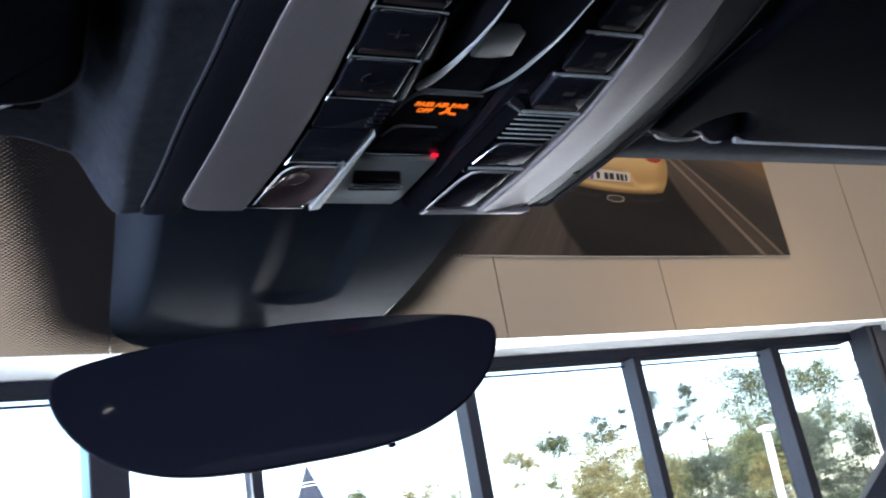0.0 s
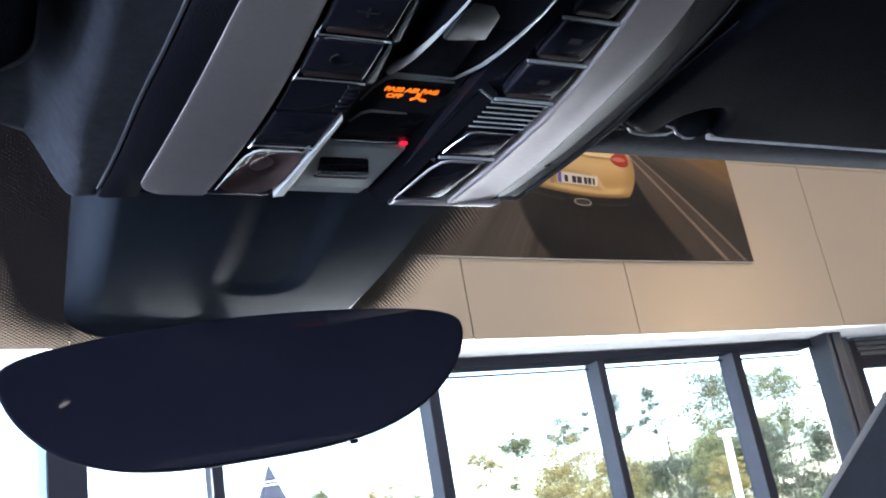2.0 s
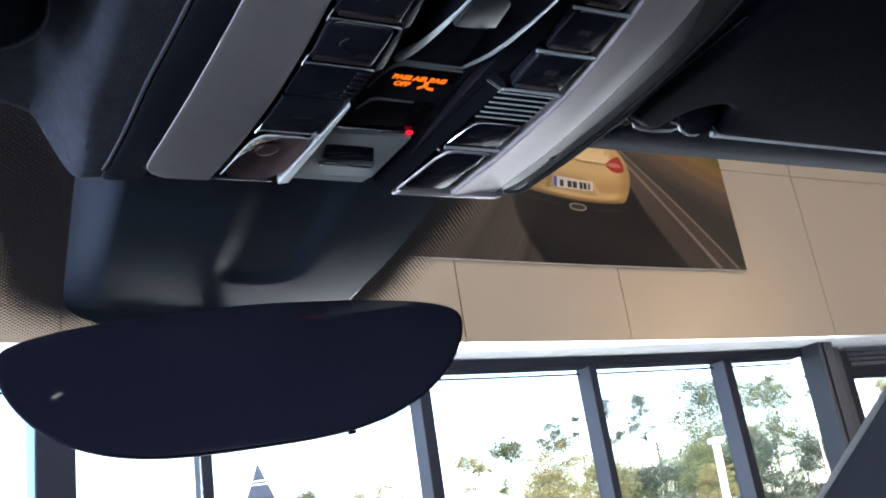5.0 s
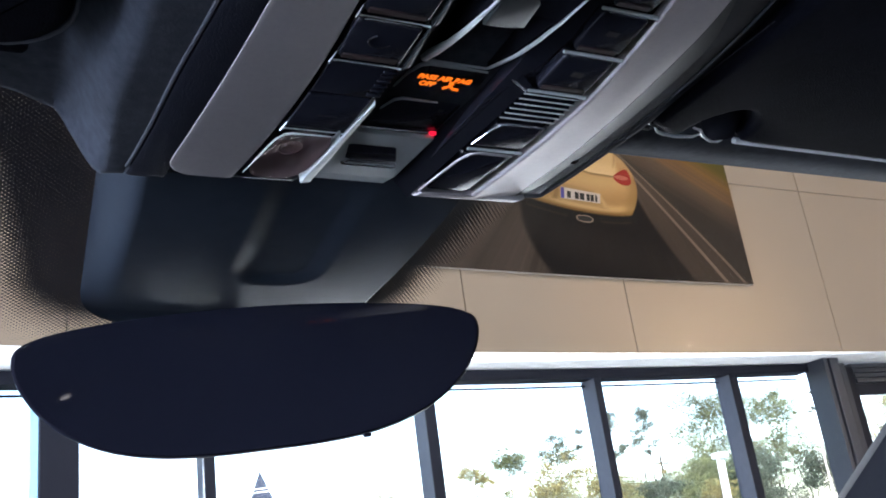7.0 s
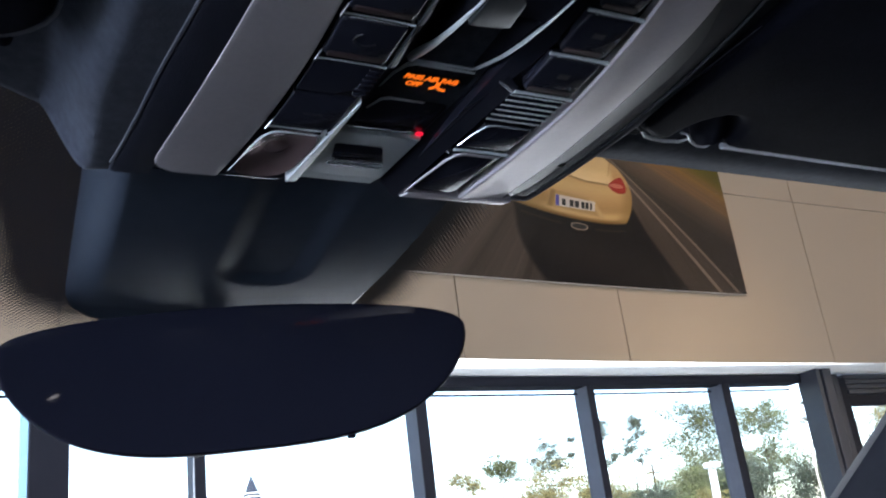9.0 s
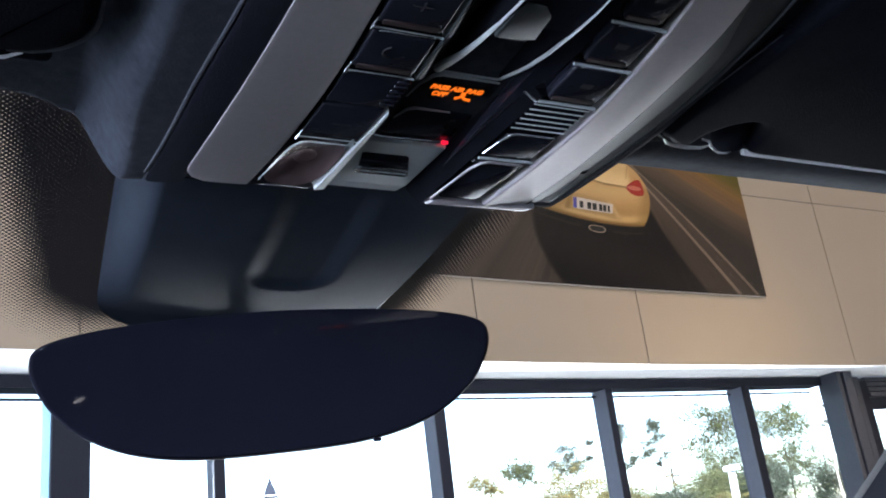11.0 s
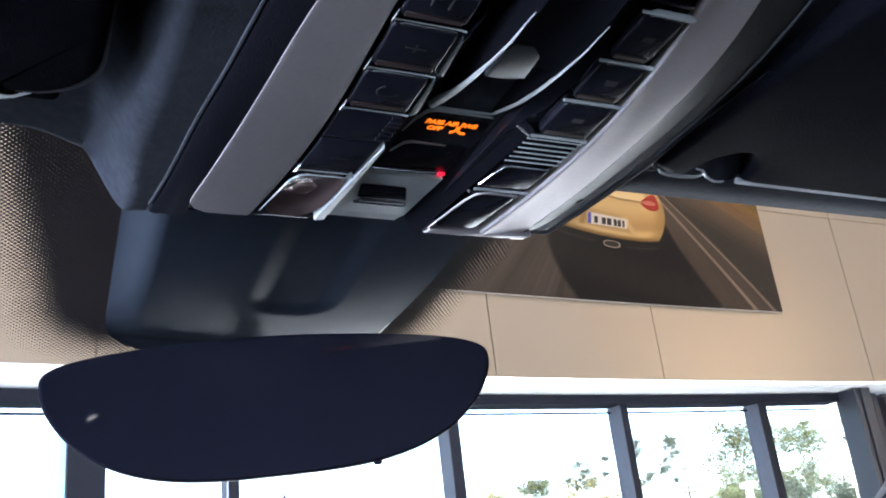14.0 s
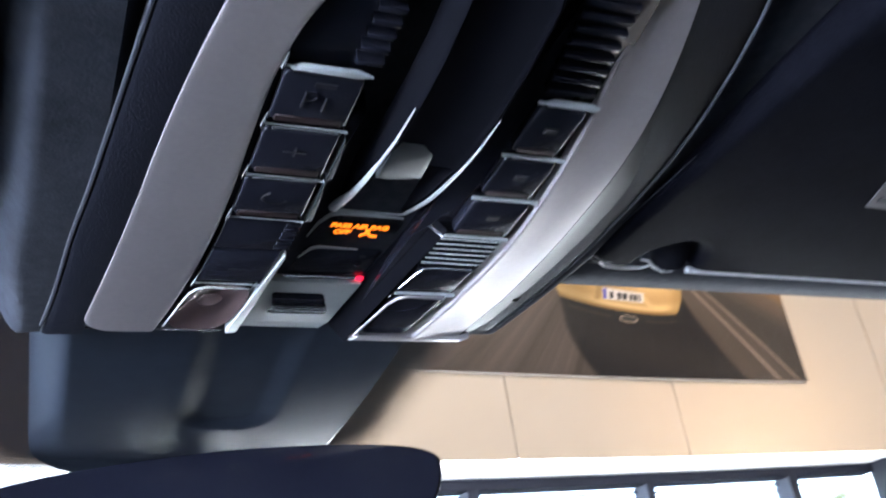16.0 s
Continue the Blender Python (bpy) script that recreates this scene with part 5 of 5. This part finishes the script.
part("case", mirror_body([(0.985, 0.0012), (0.996, 0.0020), (1.0, 0.0045), (1.0, 0.009), (0.97, 0.018), (0.85, 0.027), (0.55, 0.033)]), mirror_case, mirror)
part("glass", mirror_body([(0.9800, 0.0004), (0.9801, 0.0030)]), mirror_dark, mirror, "dark reflecting glass", smooth=False)
part("stem", tube([(0.2086, 0.5430, 1.380), (0.209, 0.570, 1.396), (0.209, 0.602, 1.417)], [0.007, 0.006, 0.009], 14), mirror_case, mirror)
part("release_nub", box(0.247, 0.251, 0.4985, 0.5020, 1.3425, 1.3445, 0.0008, 2), mirror_case, mirror)


# ---------------- sun visors
NOTCH = {1: 0.1525, -1: 0.1725}


def visor_outline(side):
    inner = 0.113 if side > 0 else 0.1235
    notch = NOTCH[side]
    back = 0.145 if side > 0 else 0.195
    pts = [(inner, back + 0.020), (inner + 0.012, back + 0.005)]
    pts += [(0.45, back), (0.50, back + 0.010), (0.51, back + 0.030), (0.515, 0.340), (0.505, 0.3525)]
    pts += [(lerp(0.48, notch + 0.026, k / 8), 0.3530) for k in range(9)]
    pts += [(notch + 0.0195, 0.3522)]
    # notch for the clip, and the rounded tongue inside it
    pts += [(notch + 0.0155 * math.cos(a), 0.3490 - 0.0225 * math.sin(a)) for a in (math.pi * k / 12 for k in range(0, 13))]
    pts += [(notch - 0.0175, 0.3525), (notch - 0.0215, 0.3535), (notch - 0.0265, 0.3525)]
    r = 0.009 if side > 0 else 0.024
    pts += [(inner + r * (1 - math.sin(a)), 0.3495 - r * (1 - math.cos(a))) for a in (math.pi / 2 * k / 6 for k in range(0, 7))]
    pts += [(inner, 0.31), (inner, 0.26)]
    out = [(side * x + 0.2175, y) for x, y in pts]
    return out if side > 0 else out[::-1]


def visor(side, label):
    v = thing("sun_visor", None, label, "sun visor", "sun visors")
    part("panel", slab(visor_outline(side), 1.4455, 1.4615, 0.0055, 5), visor_cloth, v)
    # pale tube painted in for the backlit fuzz of the front edge
    part("pale_edge", tube([(0.2175 + side * lerp(NOTCH[side] + 0.017, 0.505, k / 12), 0.3522, 1.4474) for k in range(13)], 0.0016, 6), pale_edge, v, "pale line painted for backlight along the front edge")
    inner, r = (0.113, 0.009) if side > 0 else (0.1235, 0.024)
    edge = [(inner + r + 0.010 * k, 0.3500 + 0.0003 * k, 1.4484) for k in ((1, 0) if side > 0 else (3, 2, 1, 0))]
    edge += [(inner + r * (1 - math.sin(a)) - 0.0006, 0.3502 - r * (1 - math.cos(a)), 1.4484) for a in (math.pi / 2 * k / 6 for k in range(1, 7))]
    edge += [(inner - 0.0004, 0.31, 1.4490), (inner - 0.0002, 0.27, 1.4500)]
    part("inner_seam", tube([(0.2175 + side * x, y, z) for x, y, z in edge], [0.0007] * (len(edge) - 2) + [0.0004, 0.0002], 6), seam_dark, v, "faint seam round the corner")
    c = 0.2175 + side * NOTCH[side]
    lip = [(-0.029, 0.3535, 1.4500), (-0.024, 0.3575, 1.4502), (-0.020, 0.3590, 1.4504), (-0.011, 0.3600, 1.4506), (-0.002, 0.3590, 1.4508), (0.001, 0.3560, 1.4510)]
    part("tongue_lip", tube([(c + side * u, y, z) for u, y, z in lip], [0.0004, 0.0008, 0.0009, 0.0009, 0.0008, 0.0004], 6), pale_edge, v, "thin pale lip under the tongue")
    return v


pv = visor(1, "dark cloth sun visor folded up, with a warning label")
visor(-1, "dark cloth sun visor folded up")
lab = part("label", slab([(0.4060, 0.2370), (0.520, 0.232), (0.520, 0.284), (0.4265, 0.2835)], 1.4449, 1.4456, 0.0002, 1), label_white, pv, "pale warning label with dark bars of text")
for r in range(4):
    y = 0.277 - 0.0115 * r
    for c in range(3):
        x0 = 0.4275 - 0.0051 * r + 0.030 * c
        part("label_bar", box(x0, x0 + 0.024 - 0.004 * ((r + c) % 3), y - 0.0016, y + 0.0016, 1.44465, 1.4449), label_ink, lab)


def visor_clip(side):
    c = thing("visor_clip", None, "small black visor hook on the roof lining", "clip", "visor clips")
    x = 0.2175 + side * NOTCH[side]
    part("hook", tube([(x + side * u, y, z) for u, y, z in ((0.0, 0.338, 1.4635), (0.0, 0.3385, 1.4600), (0.003, 0.343, 1.4560), (0.007, 0.350, 1.4525), (0.009, 0.3560, 1.4530))],
                      [0.0105, 0.0105, 0.0095, 0.0080, 0.0045], 16), matt_black, c)
    rim = [(-0.009, 0.3500, 1.4500), (-0.004, 0.3510, 1.4500), (0.002, 0.3560, 1.4500), (0.009, 0.3592, 1.4500), (0.014, 0.3592, 1.4502), (0.0155, 0.3560, 1.4504),
           (0.0115, 0.3495, 1.4506)]
    part("hook_rim", tube([(x + side * u, y, z) for u, y, z in rim], [0.0005, 0.0006, 0.0008, 0.0009, 0.0008, 0.0006, 0.0003], 6), pale_edge, c, "pale edge of the hook")
    x0 = x - side * 0.0305
    foot = rounded_rect(min(x0 - 0.008, x0 + 0.008), max(x0 - 0.008, x0 + 0.008), 0.3545, 0.3640, 0.003)
    part("foot", slab(foot, 1.4530, 1.4655, 0.0025), visor_cloth, c)
    return c


visor_clip(1)
visor_clip(-1)


# small glowing body added over the driver's seat, met only as a glint in the mirror
glint_body = thing("mirror_glint", None, "small glowing body added for the glint in the mirror", "lamp")
part("plate", box(-0.146, -0.118, -0.216, -0.202, 1.5185, 1.5260, 0.002, 2), matt_black, glint_body)
bm = bmesh.new()
bmesh.ops.create_uvsphere(bm, u_segments=20, v_segments=12, radius=1.0)
part("lens", moved(bm, lambda x, y, z: (-0.132 + 0.0068 * x, -0.2087 + 0.004 * y, 1.5163 + 0.0014 * z + 0.0028 * x)), glowing("glint_glow", (1.0, 0.96, 0.92), 1.7), glint_body, "glowing body that makes the glint")


# ---------------- pillars, sides and back of the cabin
def pillar(side):
    bm = bmesh.new()
    rows = []
    for k in range(13):
        y = lerp(0.33, 1.25, k / 12)
        x = 0.516 + 0.25 * (y - 0.543)
        z = 1.351 - 0.6 * (y - 0.543)
        prof = [(0.0, 0.0), (-0.004, 0.004), (0.0, 0.014), (0.05, 0.045), (0.10, 0.050), (0.11, -0.02), (0.09, -0.10), (0.03, -0.045)]
        rows.append([bm.verts.new((0.215 + side * (x + a), y, z + b)) for a, b in prof])
    for a, b in zip(rows, rows[1:]):
        for j in range(8):
            bm.faces.new((a[j], a[(j + 1) % 8], b[(j + 1) % 8], b[j]))
    bm.faces.new(rows[0])
    bm.faces.new(rows[-1])
    return bm


for side in (1, -1):
    ap = tagged(part("a_pillar", pillar(side), pillar_trim), "dark grey cloth trimmed windscreen pillar", "pillar", kind="structure")
    edge = [(0.215 + side * (0.519 + 0.25 * (y - 0.543)), y, 1.356 - 0.6 * (y - 0.543)) for y in [0.40 + 0.08 * k for k in range(11)]]
    part("edge_strip", tube(edge, 0.0052, 10), pillar_edge, ap, "paler edging strip")
    x0, x1 = sorted((0.215 + side * 0.62, 0.215 + side * 0.74))
    tagged(part("car_door_panel", box(x0, x1, -1.2, 1.0, 0.30, 0.98, 0.02, 2), cabin_black), "plain dark door panel", "door panel", kind="structure")
    x0, x1 = sorted((0.215 + side * 0.55, 0.215 + side * 0.64))
    tagged(part("b_pillar", box(x0, x1, -0.42, -0.26, 0.98, 1.50, 0.015, 2), cabin_black), "plain dark middle pillar", "pillar", kind="structure")
    tagged(part("roof_rail", box(x0, x1, -1.2, 0.36, 1.43, 1.55, 0.015, 2), pillar_trim), "plain dark roof rail", "rail", kind="structure")
tagged(part("car_roof", box(-0.40, 0.83, -1.2, 0.36, 1.53, 1.56, 0.01, 2), gloss_black), "black car roof skin", "roof", kind="structure")
tagged(part("dashboard", box(-0.40, 0.83, 0.84, 1.36, 0.55, 0.985, 0.05, 3), cabin_black), "plain dark dashboard top", "dashboard", kind="structure")
tagged(part("car_floor", box(-0.52, 0.95, -1.2, 1.35, 0.26, 0.30), cabin_black), "plain dark car floor", "floor", kind="structure")
tagged(part("rear_bulkhead", box(-0.52, 0.95, -1.26, -1.2, 0.30, 1.05), cabin_black), "plain dark wall behind the seats", "wall", kind="structure")

for side, x in ((1, 0.805), (-1, -0.375)):
    g = tagged(part("side_window", box(x - 0.002, x + 0.002, -1.2, 0.36, 0.98, 1.44), tinted_glass if side > 0 else windshield_glass), "plain car side window", "window", kind="structure")
    g.visible_shadow = side > 0
tagged(part("rear_window", box(-0.40, 0.83, -1.235, -1.225, 1.05, 1.53), tinted_glass), "plain tinted rear window", "window", kind="structure")
tagged(part("cluster_hood", box(-0.36, 0.06, 0.86, 1.20, 0.985, 1.07, 0.03, 3), cabin_black), "plain dark instrument hood", "dashboard", kind="structure")
tagged(part("car_bonnet", box(-0.50, 0.93, 1.37, 2.75, 0.26, 0.985, 0.09, 4), cabin_black), "plain dark car bonnet before the windscreen", "bonnet", kind="structure")
